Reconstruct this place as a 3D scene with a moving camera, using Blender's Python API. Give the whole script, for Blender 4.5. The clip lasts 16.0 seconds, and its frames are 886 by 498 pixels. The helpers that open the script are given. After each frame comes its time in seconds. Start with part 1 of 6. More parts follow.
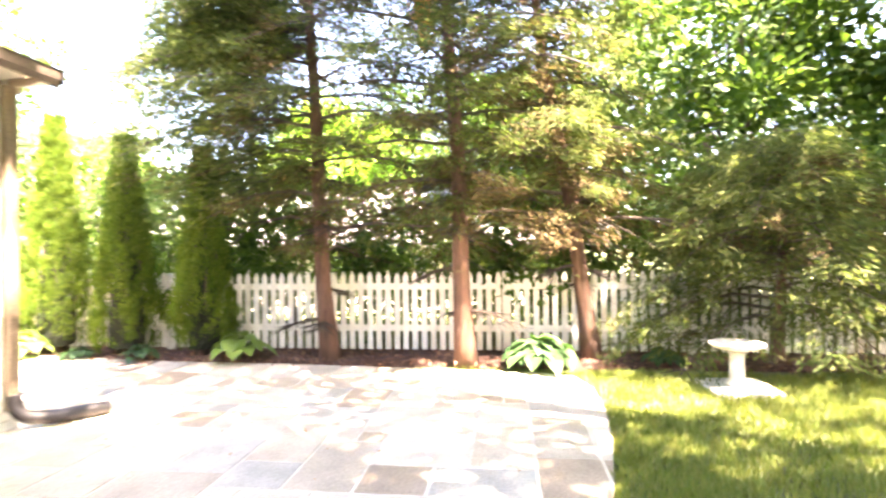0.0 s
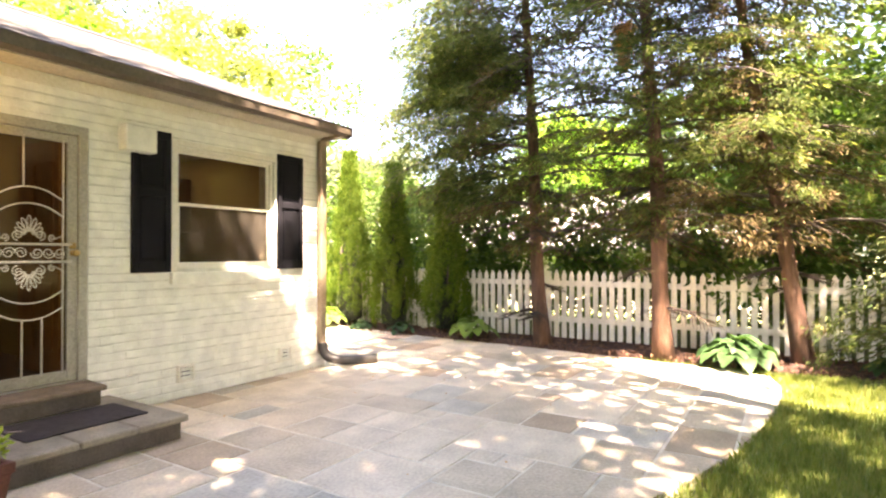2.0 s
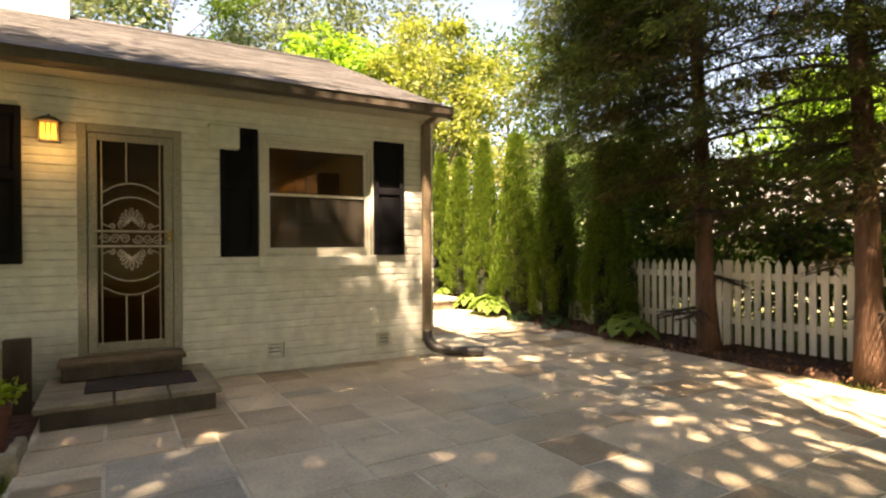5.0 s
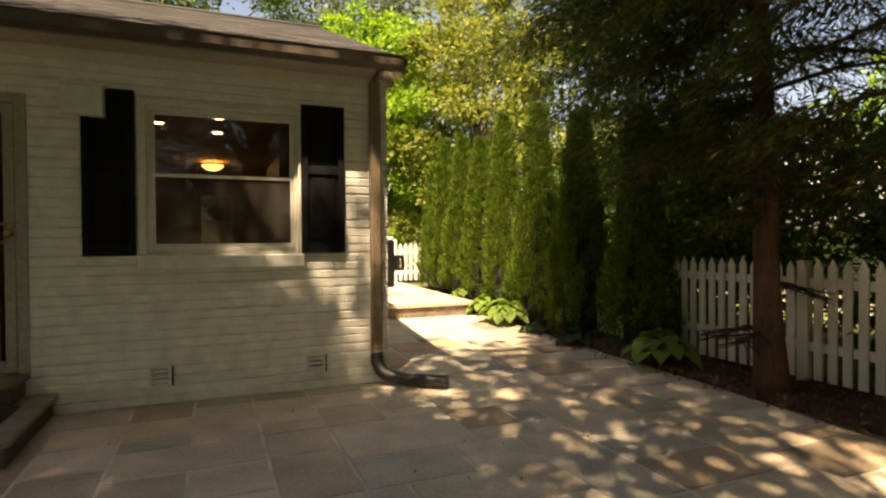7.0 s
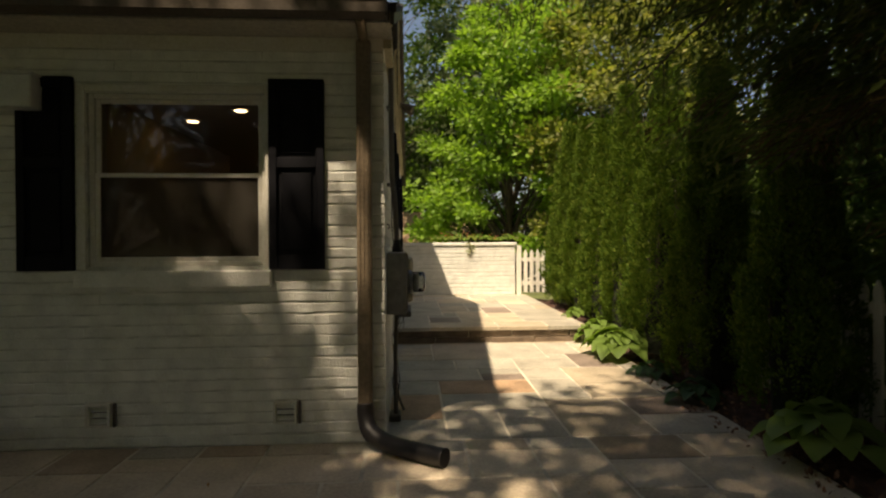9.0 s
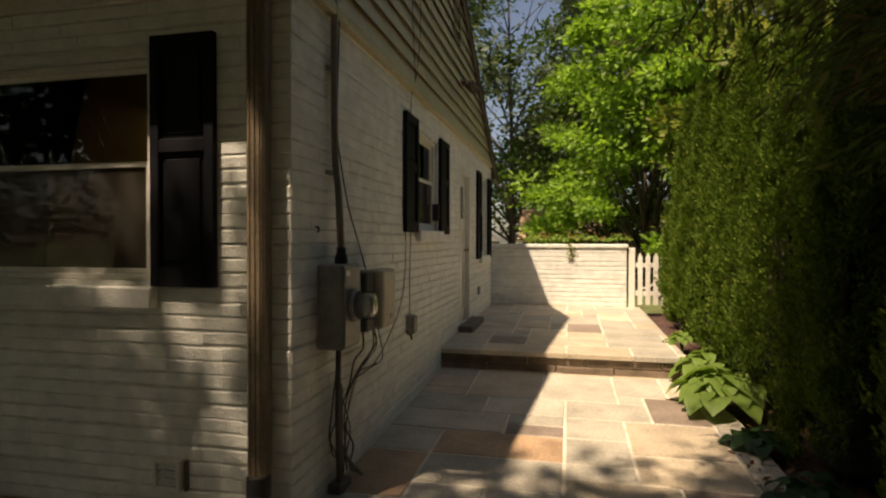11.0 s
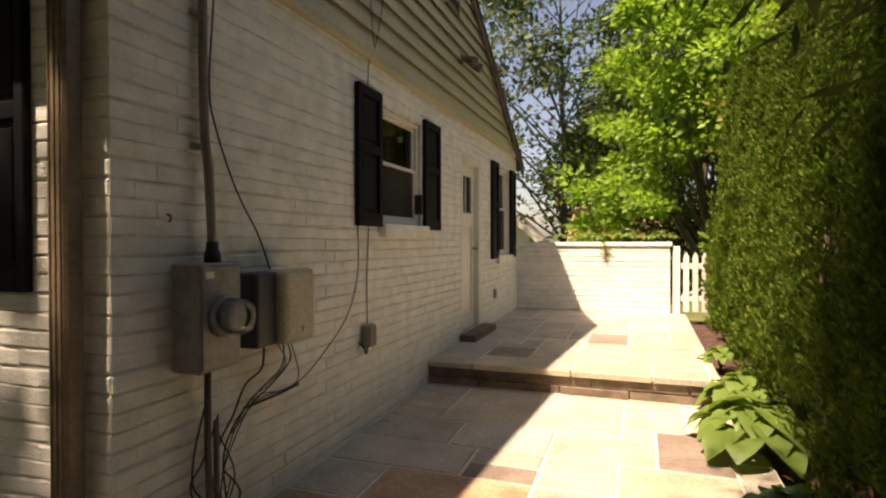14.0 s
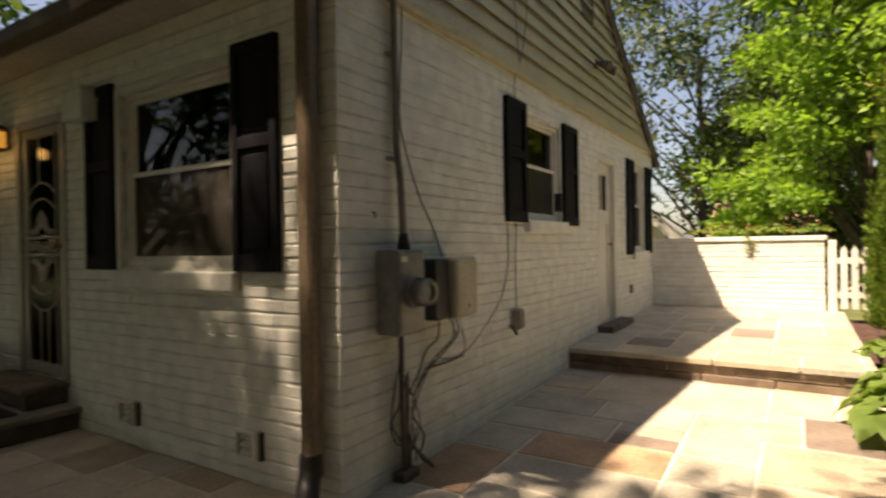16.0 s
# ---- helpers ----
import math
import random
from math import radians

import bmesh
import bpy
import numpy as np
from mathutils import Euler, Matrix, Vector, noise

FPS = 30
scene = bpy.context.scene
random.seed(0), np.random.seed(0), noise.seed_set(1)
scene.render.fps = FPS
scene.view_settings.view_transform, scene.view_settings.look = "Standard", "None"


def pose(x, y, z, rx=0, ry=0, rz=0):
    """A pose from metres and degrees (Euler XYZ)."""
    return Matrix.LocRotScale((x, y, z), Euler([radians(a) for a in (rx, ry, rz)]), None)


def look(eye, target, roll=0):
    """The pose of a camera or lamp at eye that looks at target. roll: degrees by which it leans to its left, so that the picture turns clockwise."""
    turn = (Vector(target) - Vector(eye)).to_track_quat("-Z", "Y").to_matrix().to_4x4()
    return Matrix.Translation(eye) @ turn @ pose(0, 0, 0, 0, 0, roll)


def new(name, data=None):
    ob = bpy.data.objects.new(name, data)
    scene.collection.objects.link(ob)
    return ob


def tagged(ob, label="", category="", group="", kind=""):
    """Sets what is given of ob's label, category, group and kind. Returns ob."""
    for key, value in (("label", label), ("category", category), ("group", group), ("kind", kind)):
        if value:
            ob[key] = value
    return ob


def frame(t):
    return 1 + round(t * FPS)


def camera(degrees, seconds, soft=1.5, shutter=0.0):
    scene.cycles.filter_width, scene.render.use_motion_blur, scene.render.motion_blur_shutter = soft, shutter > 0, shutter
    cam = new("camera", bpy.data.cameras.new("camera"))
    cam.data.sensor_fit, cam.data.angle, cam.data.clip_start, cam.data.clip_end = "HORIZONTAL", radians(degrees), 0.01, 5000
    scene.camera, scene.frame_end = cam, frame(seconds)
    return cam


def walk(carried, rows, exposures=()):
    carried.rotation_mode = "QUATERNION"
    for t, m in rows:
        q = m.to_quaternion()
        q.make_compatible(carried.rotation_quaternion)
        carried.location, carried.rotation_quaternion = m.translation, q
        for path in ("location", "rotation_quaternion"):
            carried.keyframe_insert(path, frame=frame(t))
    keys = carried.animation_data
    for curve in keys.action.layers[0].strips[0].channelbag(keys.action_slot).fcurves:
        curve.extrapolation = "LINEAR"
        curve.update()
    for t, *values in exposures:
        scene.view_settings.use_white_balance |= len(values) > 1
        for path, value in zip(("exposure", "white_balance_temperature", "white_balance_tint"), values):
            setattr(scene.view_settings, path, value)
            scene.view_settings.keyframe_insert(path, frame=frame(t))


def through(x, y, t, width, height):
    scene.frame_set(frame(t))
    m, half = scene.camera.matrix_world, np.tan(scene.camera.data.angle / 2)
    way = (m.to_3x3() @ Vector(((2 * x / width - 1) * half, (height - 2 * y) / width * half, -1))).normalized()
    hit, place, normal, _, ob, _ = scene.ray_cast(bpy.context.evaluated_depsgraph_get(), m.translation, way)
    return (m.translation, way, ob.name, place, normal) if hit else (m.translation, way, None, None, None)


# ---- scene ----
# ---- camera and walk ----
cam = camera(76.4, 16.0, soft=2.2, shutter=0.35)
PATH = [
    (0, (-4.273, -4.059, 1.443), (-2.286, -3.837, 1.442), -0.6),
    (0.5, (-4.626, -4.199, 1.382), (-2.717, -3.607, 1.414), -0.0),
    (1, (-4.788, -4.468, 1.451), (-2.959, -3.659, 1.453), 0.3),
    (1.5, (-5.065, -4.703, 1.374), (-3.296, -3.77, 1.396), -0.1),
    (2, (-5.266, -5.062, 1.399), (-3.571, -4.001, 1.416), 0.0),
    (2.5, (-5.233, -5.45, 1.361), (-3.664, -4.211, 1.382), -0.2),
    (3, (-5.245, -5.717, 1.368), (-3.782, -4.352, 1.381), -0.2),
    (3.5, (-4.939, -6.021, 1.381), (-3.621, -4.517, 1.389), -0.1),
    (4, (-4.42, -6.147, 1.342), (-3.231, -4.539, 1.343), -0.1),
    (6.5, (-2.031, -5.459, 1.305), (-1.195, -3.642, 1.283), -0.5),
    (7, (-1.545, -5.144, 1.328), (-0.785, -3.295, 1.298), -0.4),
    (7.5, (-1.041, -4.873, 1.339), (-0.371, -2.988, 1.315), -0.3),
    (8, (-0.615, -4.534, 1.388), (-0.092, -2.604, 1.367), -0.3),
    (8.5, (-0.199, -4.285, 1.385), (0.141, -2.314, 1.369), -0.4),
    (9, (0.179, -3.999, 1.394), (0.296, -2.003, 1.377), -0.3),
    (9.5, (0.534, -3.682, 1.407), (0.518, -1.682, 1.389), -0.2),
    (10, (0.899, -3.347, 1.435), (0.713, -1.356, 1.414), -0.1),
    (12.5, (1.757, -1.7, 1.472), (1.16, 0.208, 1.446), 0.1),
    (13, (1.883, -1.572, 1.465), (1.257, 0.327, 1.44), 0.0),
    (13.5, (1.901, -1.551, 1.446), (1.258, 0.343, 1.423), -0.1),
    (14, (1.918, -1.609, 1.424), (1.253, 0.277, 1.401), -0.1),
    (14.5, (1.991, -1.832, 1.422), (1.307, 0.047, 1.398), 0.0),
    (15, (2.081, -1.945, 1.438), (1.384, -0.07, 1.417), -0.1),
    (15.5, (2.101, -1.98, 1.367), (1.297, -0.149, 1.344), -0.4),
    (16, (1.993, -2.164, 1.35), (0.928, -0.471, 1.342), -0.9),
]
EXPOSURES = [(0, 5.6, 7200, 30), (0.5, 5.45, 7200, 30), (1.5, 5.05, 7400, 28), (2.5, 4.35, 7900, 27), (3.5, 3.85, 8400, 24), (4.2, 3.45, 8800, 23), (6.3, 2.2, 9300, 21), (7.5, 1.6, 9300, 19), (9, 0.7, 8000, 14), (10.2, 0.35, 8000, 15), (12.3, 1.35, 8200, 25), (14.5, 1.35, 8200, 25), (16, 1.35, 8000, 21)]
walk(cam, [(t, look(eye, target, roll)) for t, eye, target, roll in PATH], EXPOSURES)

# ---- world and sun ----
SUN_FROM = Vector((-0.29, -0.45, 1.0)).normalized()
world = bpy.data.worlds.new("sky_world")
scene.world = world
world.use_nodes = True
wn = world.node_tree.nodes
sky = wn.new("ShaderNodeTexSky")
sky.sky_type = "NISHITA"
sky.sun_disc = False
sky.dust_density = 1.5
sky.sun_elevation = math.asin(SUN_FROM.z)
sky.sun_rotation = math.atan2(SUN_FROM.x, SUN_FROM.y) % (2 * math.pi)
wn["Background"].inputs[1].default_value = 0.07
world.node_tree.links.new(sky.outputs[0], wn["Background"].inputs[0])
sun = new("sun", bpy.data.lights.new("sun", "SUN"))
sun.data.energy, sun.data.angle, sun.data.color = 4.6, radians(0.9), (1.0, 0.91, 0.76)
sun.matrix_world = look(SUN_FROM * 40, (0, 0, 0))


# ---- materials ----
def material(name, color, rough=0.7, metal=0.0, vary=0.25, scale=6.0, fine=60.0, bump=0.3, depth=0.01, second=None,
             rand=0.0, spec=0.5, stretch=(1, 1, 1), hue=0.0):
    """A surface with colour variation at two scales, grain relief and a random shade for each object."""
    m = bpy.data.materials.new(name)
    m.use_nodes = True
    nt = m.node_tree
    n, l = nt.nodes, nt.links
    b = n["Principled BSDF"]
    b.inputs["Roughness"].default_value, b.inputs["Metallic"].default_value = rough, metal
    b.inputs["Specular IOR Level"].default_value = spec
    tc, mp = n.new("ShaderNodeTexCoord"), n.new("ShaderNodeMapping")
    mp.inputs["Scale"].default_value = stretch
    geo = n.new("ShaderNodeNewGeometry")
    l.new(geo.outputs["Position"], mp.inputs[0])
    big, small = n.new("ShaderNodeTexNoise"), n.new("ShaderNodeTexNoise")
    big.inputs["Scale"].default_value, small.inputs["Scale"].default_value = scale, fine
    big.inputs["Detail"].default_value, small.inputs["Detail"].default_value = 5, 6
    for q in (big, small):
        l.new(mp.outputs[0], q.inputs["Vector"])
    ramp = n.new("ShaderNodeValToRGB")
    dark = [c * (1 - vary) for c in color]
    light = [min(1, c * (1 + vary * 0.6)) for c in color]
    ramp.color_ramp.elements[0].position, ramp.color_ramp.elements[1].position = 0.32, 0.68
    ramp.color_ramp.elements[0].color = (*(second or dark), 1)
    ramp.color_ramp.elements[1].color = (*light, 1)
    l.new(big.outputs["Fac"], ramp.inputs[0])
    mix = n.new("ShaderNodeMix")
    mix.data_type, mix.blend_type = "RGBA", "OVERLAY"
    mix.inputs["Factor"].default_value = 0.45
    l.new(ramp.outputs[0], mix.inputs["A"])
    l.new(small.outputs["Fac"], mix.inputs["B"])
    out = mix.outputs["Result"]
    if rand or hue:
        info = n.new("ShaderNodeObjectInfo")
        hsv = n.new("ShaderNodeHueSaturation")
        mr = n.new("ShaderNodeMapRange")
        mr.inputs["To Min"].default_value, mr.inputs["To Max"].default_value = 1 - rand, 1 + rand
        l.new(info.outputs["Random"], mr.inputs["Value"])
        l.new(mr.outputs[0], hsv.inputs["Value"])
        l.new(out, hsv.inputs["Color"])
        if hue:
            mh = n.new("ShaderNodeMapRange")
            mh.inputs["To Min"].default_value, mh.inputs["To Max"].default_value = 0.5 - hue, 0.5 + hue
            l.new(info.outputs["Random"], mh.inputs["Value"])
            l.new(mh.outputs[0], hsv.inputs["Hue"])
        out = hsv.outputs[0]
    l.new(out, b.inputs["Base Color"])
    if bump:
        bp = n.new("ShaderNodeBump")
        bp.inputs["Strength"].default_value, bp.inputs["Distance"].default_value = bump, depth
        add = n.new("ShaderNodeMath")
        add.operation = "ADD"
        l.new(big.outputs["Fac"], add.inputs[0])
        l.new(small.outputs["Fac"], add.inputs[1])
        l.new(add.outputs[0], bp.inputs["Height"])
        l.new(bp.outputs[0], b.inputs["Normal"])
    return m


def leaf_material(name, colors, through=0.35, rough=0.5, spec=0.3, glow=(1.2, 1.3, 0.62)):
    """Foliage: each leaf takes its own shade, and lets some light through."""
    m = bpy.data.materials.new(name)
    m.use_nodes = True
    nt = m.node_tree
    n, l = nt.nodes, nt.links
    b = n["Principled BSDF"]
    b.inputs["Roughness"].default_value = rough
    b.inputs["Specular IOR Level"].default_value = spec
    geo, ramp = n.new("ShaderNodeNewGeometry"), n.new("ShaderNodeValToRGB")
    e = ramp.color_ramp.elements
    while len(e) < len(colors):
        e.new(0.5)
    for i, c in enumerate(colors):
        e[i].position = i / max(1, len(colors) - 1)
        e[i].color = (*c, 1)
    l.new(geo.outputs["Random Per Island"], ramp.inputs[0])
    tr, ms = n.new("ShaderNodeBsdfTranslucent"), n.new("ShaderNodeMixShader")
    warm = n.new("ShaderNodeMix")
    warm.data_type, warm.blend_type = "RGBA", "MULTIPLY"
    warm.inputs["Factor"].default_value = 1.0
    warm.inputs["B"].default_value = (*glow, 1)
    l.new(ramp.outputs[0], warm.inputs["A"])
    l.new(ramp.outputs[0], b.inputs["Base Color"])
    l.new(warm.outputs["Result"], tr.inputs[0])
    ms.inputs[0].default_value = through
    l.new(b.outputs[0], ms.inputs[1])
    l.new(tr.outputs[0], ms.inputs[2])
    l.new(ms.outputs[0], n["Material Output"].inputs[0])
    return m


def glowing(name, color, strength):
    m = bpy.data.materials.new(name)
    m.use_nodes = True
    b = m.node_tree.nodes["Principled BSDF"]
    b.inputs["Base Color"].default_value = (*color, 1)
    b.inputs["Emission Color"].default_value = (*color, 1)
    b.inputs["Emission Strength"].default_value = strength
    return m


def clear_glass(name, tint=(0.9, 0.93, 0.92), rough=0.0, ior=1.6):
    m = bpy.data.materials.new(name)
    m.use_nodes = True
    nt = m.node_tree
    n, l = nt.nodes, nt.links
    n.remove(n["Principled BSDF"])
    clear, gloss, mix, fres = n.new("ShaderNodeBsdfTransparent"), n.new("ShaderNodeBsdfGlossy"), n.new("ShaderNodeMixShader"), n.new("ShaderNodeFresnel")
    clear.inputs[0].default_value = (*tint, 1)
    gloss.inputs["Roughness"].default_value = rough
    fres.inputs["IOR"].default_value = ior
    l.new(fres.outputs[0], mix.inputs[0])
    l.new(clear.outputs[0], mix.inputs[1])
    l.new(gloss.outputs[0], mix.inputs[2])
    l.new(mix.outputs[0], n["Material Output"].inputs[0])
    return m


M_BRICK = material("white_painted_brick", (0.80, 0.795, 0.72), 0.62, vary=0.14, scale=7, fine=70, bump=0.5, depth=0.012, rand=0.03)
M_MORTAR = material("painted_mortar", (0.66, 0.655, 0.58), 0.8, vary=0.25, scale=8, fine=120, bump=0.5, depth=0.006)
M_TRIM = material("cream_trim_paint", (0.72, 0.69, 0.60), 0.45, vary=0.08, scale=3, fine=40, bump=0.08)
M_TAUPE = material("taupe_door_paint", (0.34, 0.32, 0.26), 0.45, vary=0.12, scale=3, fine=50, bump=0.08)
M_IRON = material("pale_metal_paint", (0.50, 0.46, 0.39), 0.4, vary=0.1, scale=9, fine=60, bump=0.05)
M_SHUTTER = material("black_shutter_paint", (0.009, 0.009, 0.012), 0.7, vary=0.3, scale=4, fine=80, bump=0.1, spec=0.15)
M_SPOUT = material("brown_aluminium", (0.24, 0.18, 0.12), 0.42, vary=0.2, scale=3, fine=40, bump=0.08, metal=0.2)
M_GUTTER = material("weathered_gutter", (0.115, 0.092, 0.07), 0.5, vary=0.25, scale=3, fine=40, bump=0.08)
M_SOFFIT = material("soffit_paint", (0.52, 0.48, 0.40), 0.6, vary=0.12, scale=2, fine=40, bump=0.05)
M_SIDING = material("beige_vinyl_siding", (0.50, 0.435, 0.275), 0.5, vary=0.12, scale=2, fine=60, bump=0.08, rand=0.04)
M_SHINGLE = material("asphalt_shingle", (0.072, 0.068, 0.068), 0.75, vary=0.4, scale=1.6, fine=140, bump=0.6, depth=0.006)
M_STONE = material("bluestone_flag", (0.44, 0.402, 0.325), 0.62, vary=0.2, scale=3.2, fine=45, bump=0.35, depth=0.006, rand=0.12)
M_STONE_PALE = material("pale_beige_flag", (0.62, 0.52, 0.39), 0.6, vary=0.2, scale=3.2, fine=45, bump=0.35, depth=0.006, rand=0.10)
M_STONE_SAND = material("sandy_flag", (0.56, 0.46, 0.335), 0.6, vary=0.22, scale=2.6, fine=45, bump=0.35, depth=0.006, rand=0.12)
M_STONE_TAN = material("tan_flag", (0.50, 0.415, 0.30), 0.62, vary=0.22, scale=3.0, fine=45, bump=0.35, depth=0.006, rand=0.14)
M_STONE_BROWN = material("brown_flag", (0.40, 0.305, 0.21), 0.62, vary=0.22, scale=3.0, fine=45, bump=0.35, depth=0.006, rand=0.12)
M_STONE_RUST = material("rust_flag", (0.38, 0.25, 0.155), 0.62, vary=0.25, scale=3.6, fine=45, bump=0.35, depth=0.006, rand=0.12)
M_STONE_PLUM = material("plum_flag", (0.27, 0.21, 0.17), 0.62, vary=0.25, scale=3.4, fine=45, bump=0.35, depth=0.006, rand=0.12)
M_JOINT = material("sandy_joint_mortar", (0.65, 0.585, 0.47), 0.9, vary=0.3, scale=4, fine=120, bump=0.5, depth=0.004)
M_RISER = material("ledge_stone", (0.175, 0.128, 0.09), 0.75, vary=0.35, scale=7, fine=60, bump=0.6, depth=0.012, rand=0.18)
M_TREAD = material("worn_stoop_stone", (0.27, 0.232, 0.18), 0.7, vary=0.3, scale=4, fine=50, bump=0.4, depth=0.008, rand=0.1)
M_RISER_GREY = material("grey_riser_stone", (0.115, 0.092, 0.075), 0.75, vary=0.3, scale=6, fine=60, bump=0.5, depth=0.01, rand=0.1)
M_GROUND = material("lawn_soil", (0.11, 0.135, 0.04), 0.95, vary=0.4, scale=1.3, fine=40, bump=0.6, depth=0.02, second=(0.07, 0.075, 0.03))
M_MULCH = material("bark_mulch", (0.11, 0.056, 0.04), 0.95, vary=0.5, scale=14, fine=90, bump=1.0, depth=0.03)
M_BARK = material("reddish_conifer_bark", (0.125, 0.066, 0.042), 0.9, vary=0.45, scale=9, fine=50, bump=1.0, depth=0.03, stretch=(1, 1, 0.18))
M_BARK_GREY = material("grey_bark", (0.10, 0.08, 0.06), 0.9, vary=0.4, scale=8, fine=50, bump=0.9, depth=0.03, stretch=(1, 1, 0.2))
M_TWIG = material("dark_dead_twigs", (0.055, 0.042, 0.03), 0.95, vary=0.3, scale=9, fine=60, bump=0.3)
M_FENCE = material("white_fence_paint", (0.74, 0.71, 0.62), 0.6, vary=0.14, scale=4, fine=60, bump=0.15, rand=0.06, stretch=(1, 1, 0.3))
M_BLACK_PLASTIC = material("black_plastic", (0.02, 0.018, 0.018), 0.45, vary=0.3, scale=8, fine=60, bump=0.1)
M_DECKBOX = material("dark_resin", (0.035, 0.03, 0.03), 0.55, vary=0.25, scale=5, fine=60, bump=0.15)
M_POST = material("dark_stained_wood", (0.075, 0.052, 0.036), 0.75, vary=0.35, scale=10, fine=50, bump=0.4, stretch=(1, 1, 0.15))
M_TERRA = material("dark_terracotta", (0.115, 0.036, 0.024), 0.7, vary=0.25, scale=6, fine=60, bump=0.25)
M_SCALLOP = material("cast_concrete", (0.42, 0.37, 0.30), 0.85, vary=0.25, scale=9, fine=80, bump=0.4, depth=0.006, rand=0.1)
M_HOSE = material("green_hose_vinyl", (0.015, 0.36, 0.21), 0.35, vary=0.1, scale=6, fine=60, bump=0.05)
M_MAT = material("woven_doormat", (0.035, 0.028, 0.03), 0.95, vary=0.3, scale=20, fine=160, bump=0.7, depth=0.006)
M_METER = material("galvanised_meter_can", (0.26, 0.255, 0.245), 0.5, metal=0.25, vary=0.12, scale=4, fine=22, bump=0.06)
M_BEIGE_BOX = material("weathered_beige_plastic", (0.50, 0.45, 0.33), 0.5, vary=0.2, scale=5, fine=60, bump=0.08)
M_DARK_BOX = material("dark_grey_plastic", (0.06, 0.06, 0.06), 0.5, vary=0.2, scale=5, fine=60, bump=0.08)
M_CABLE = material("black_cable", (0.022, 0.02, 0.019), 0.5, vary=0.2, scale=9, fine=60, bump=0.05)
M_CONDUIT = material("painted_conduit", (0.20, 0.175, 0.145), 0.5, vary=0.25, scale=6, fine=60, bump=0.08)
M_WALL_IN = material("warm_interior_paint", (0.36, 0.285, 0.15), 0.7, vary=0.08, scale=2, fine=60, bump=0.04)
M_CEIL_IN = material("interior_ceiling_paint", (0.55, 0.47, 0.36), 0.8, vary=0.05, scale=2, fine=60, bump=0.03)
M_FLOOR_IN = material("interior_oak_floor", (0.16, 0.09, 0.045), 0.4, vary=0.3, scale=5, fine=50, bump=0.08, stretch=(0.2, 1, 1))
M_INNER_DOOR = material("orange_stained_door", (0.36, 0.17, 0.06), 0.45, vary=0.3, scale=5, fine=50, bump=0.1, stretch=(1, 1, 0.12))
M_CABINET = material("dark_cabinet_wood", (0.10, 0.05, 0.025), 0.4, vary=0.3, scale=6, fine=50, bump=0.1, stretch=(1, 1, 0.2))
M_BRASS = material("aged_brass", (0.35, 0.24, 0.10), 0.35, metal=0.8, vary=0.2, scale=9, fine=60, bump=0.05)
M_CONCRETE = material("pale_cast_stone", (0.52, 0.49, 0.42), 0.8, vary=0.25, scale=7, fine=70, bump=0.4)
M_GLASS = clear_glass("window_glass", (0.72, 0.70, 0.66), 0.0, 1.38)
M_DOOR_GLASS = clear_glass("storm_door_glass", (0.70, 0.68, 0.62), 0.0, 1.17)
M_SCREEN = clear_glass("screened_glass", (0.55, 0.51, 0.45), 0.03, 1.35)
mesh_nodes, mesh_links = M_SCREEN.node_tree.nodes, M_SCREEN.node_tree.links
wires, blend = mesh_nodes.new("ShaderNodeBsdfDiffuse"), mesh_nodes.new("ShaderNodeMixShader")
wires.inputs[0].default_value, blend.inputs[0].default_value = (0.10, 0.09, 0.075, 1), 0.35
mesh_links.new(mesh_nodes["Material Output"].inputs[0].links[0].from_socket, blend.inputs[1])
mesh_links.new(wires.outputs[0], blend.inputs[2])
mesh_links.new(blend.outputs[0], mesh_nodes["Material Output"].inputs[0])
M_METER_GLASS = clear_glass("meter_dome_glass", (0.88, 0.90, 0.88), 0.05)
M_LAMP = glowing("amber_lamp_glass", (1.0, 0.48, 0.09), 0.2)
M_DOWNLIGHT = glowing("recessed_bulb", (1.0, 0.80, 0.50), 6.0)
M_PENDANT = glowing("pendant_bowl_glass", (1.0, 0.55, 0.18), 2.0)
M_ROOF_FAR = material("far_grey_shingles", (0.30, 0.29, 0.30), 0.9, vary=0.2, scale=1.5, fine=30, bump=0.2)
M_ROOF_ORANGE = material("far_terracotta_roof", (0.60, 0.40, 0.26), 0.9, vary=0.2, scale=1.5, fine=30, bump=0.2)
M_WALL_FAR = material("far_house_siding", (0.55, 0.53, 0.47), 0.8, vary=0.12, scale=1.2, fine=30, bump=0.1)
M_PANE_FAR = material("far_window_pane", (0.04, 0.05, 0.06), 0.1, vary=0.1, scale=2, fine=20, bump=0)
L_CEDAR = leaf_material("conifer_sprays", [(0.045, 0.075, 0.03), (0.125, 0.155, 0.055), (0.075, 0.11, 0.038), (0.21, 0.215, 0.09)], 0.5, 0.8, 0.08)
L_CEDAR_INNER = leaf_material("browned_inner_sprays", [(0.05, 0.04, 0.022), (0.12, 0.085, 0.045), (0.07, 0.065, 0.03), (0.17, 0.115, 0.06)], 0.3, 0.85, 0.05)
L_ARB = leaf_material("arborvitae_sprays", [(0.042, 0.088, 0.016), (0.115, 0.185, 0.028), (0.07, 0.125, 0.02), (0.215, 0.265, 0.052)], 0.4, 0.75, 0.06)
# near-black colour puts the hedge's inner shade into a solid core
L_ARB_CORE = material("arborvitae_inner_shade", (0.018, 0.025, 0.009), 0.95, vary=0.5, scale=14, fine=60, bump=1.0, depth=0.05)
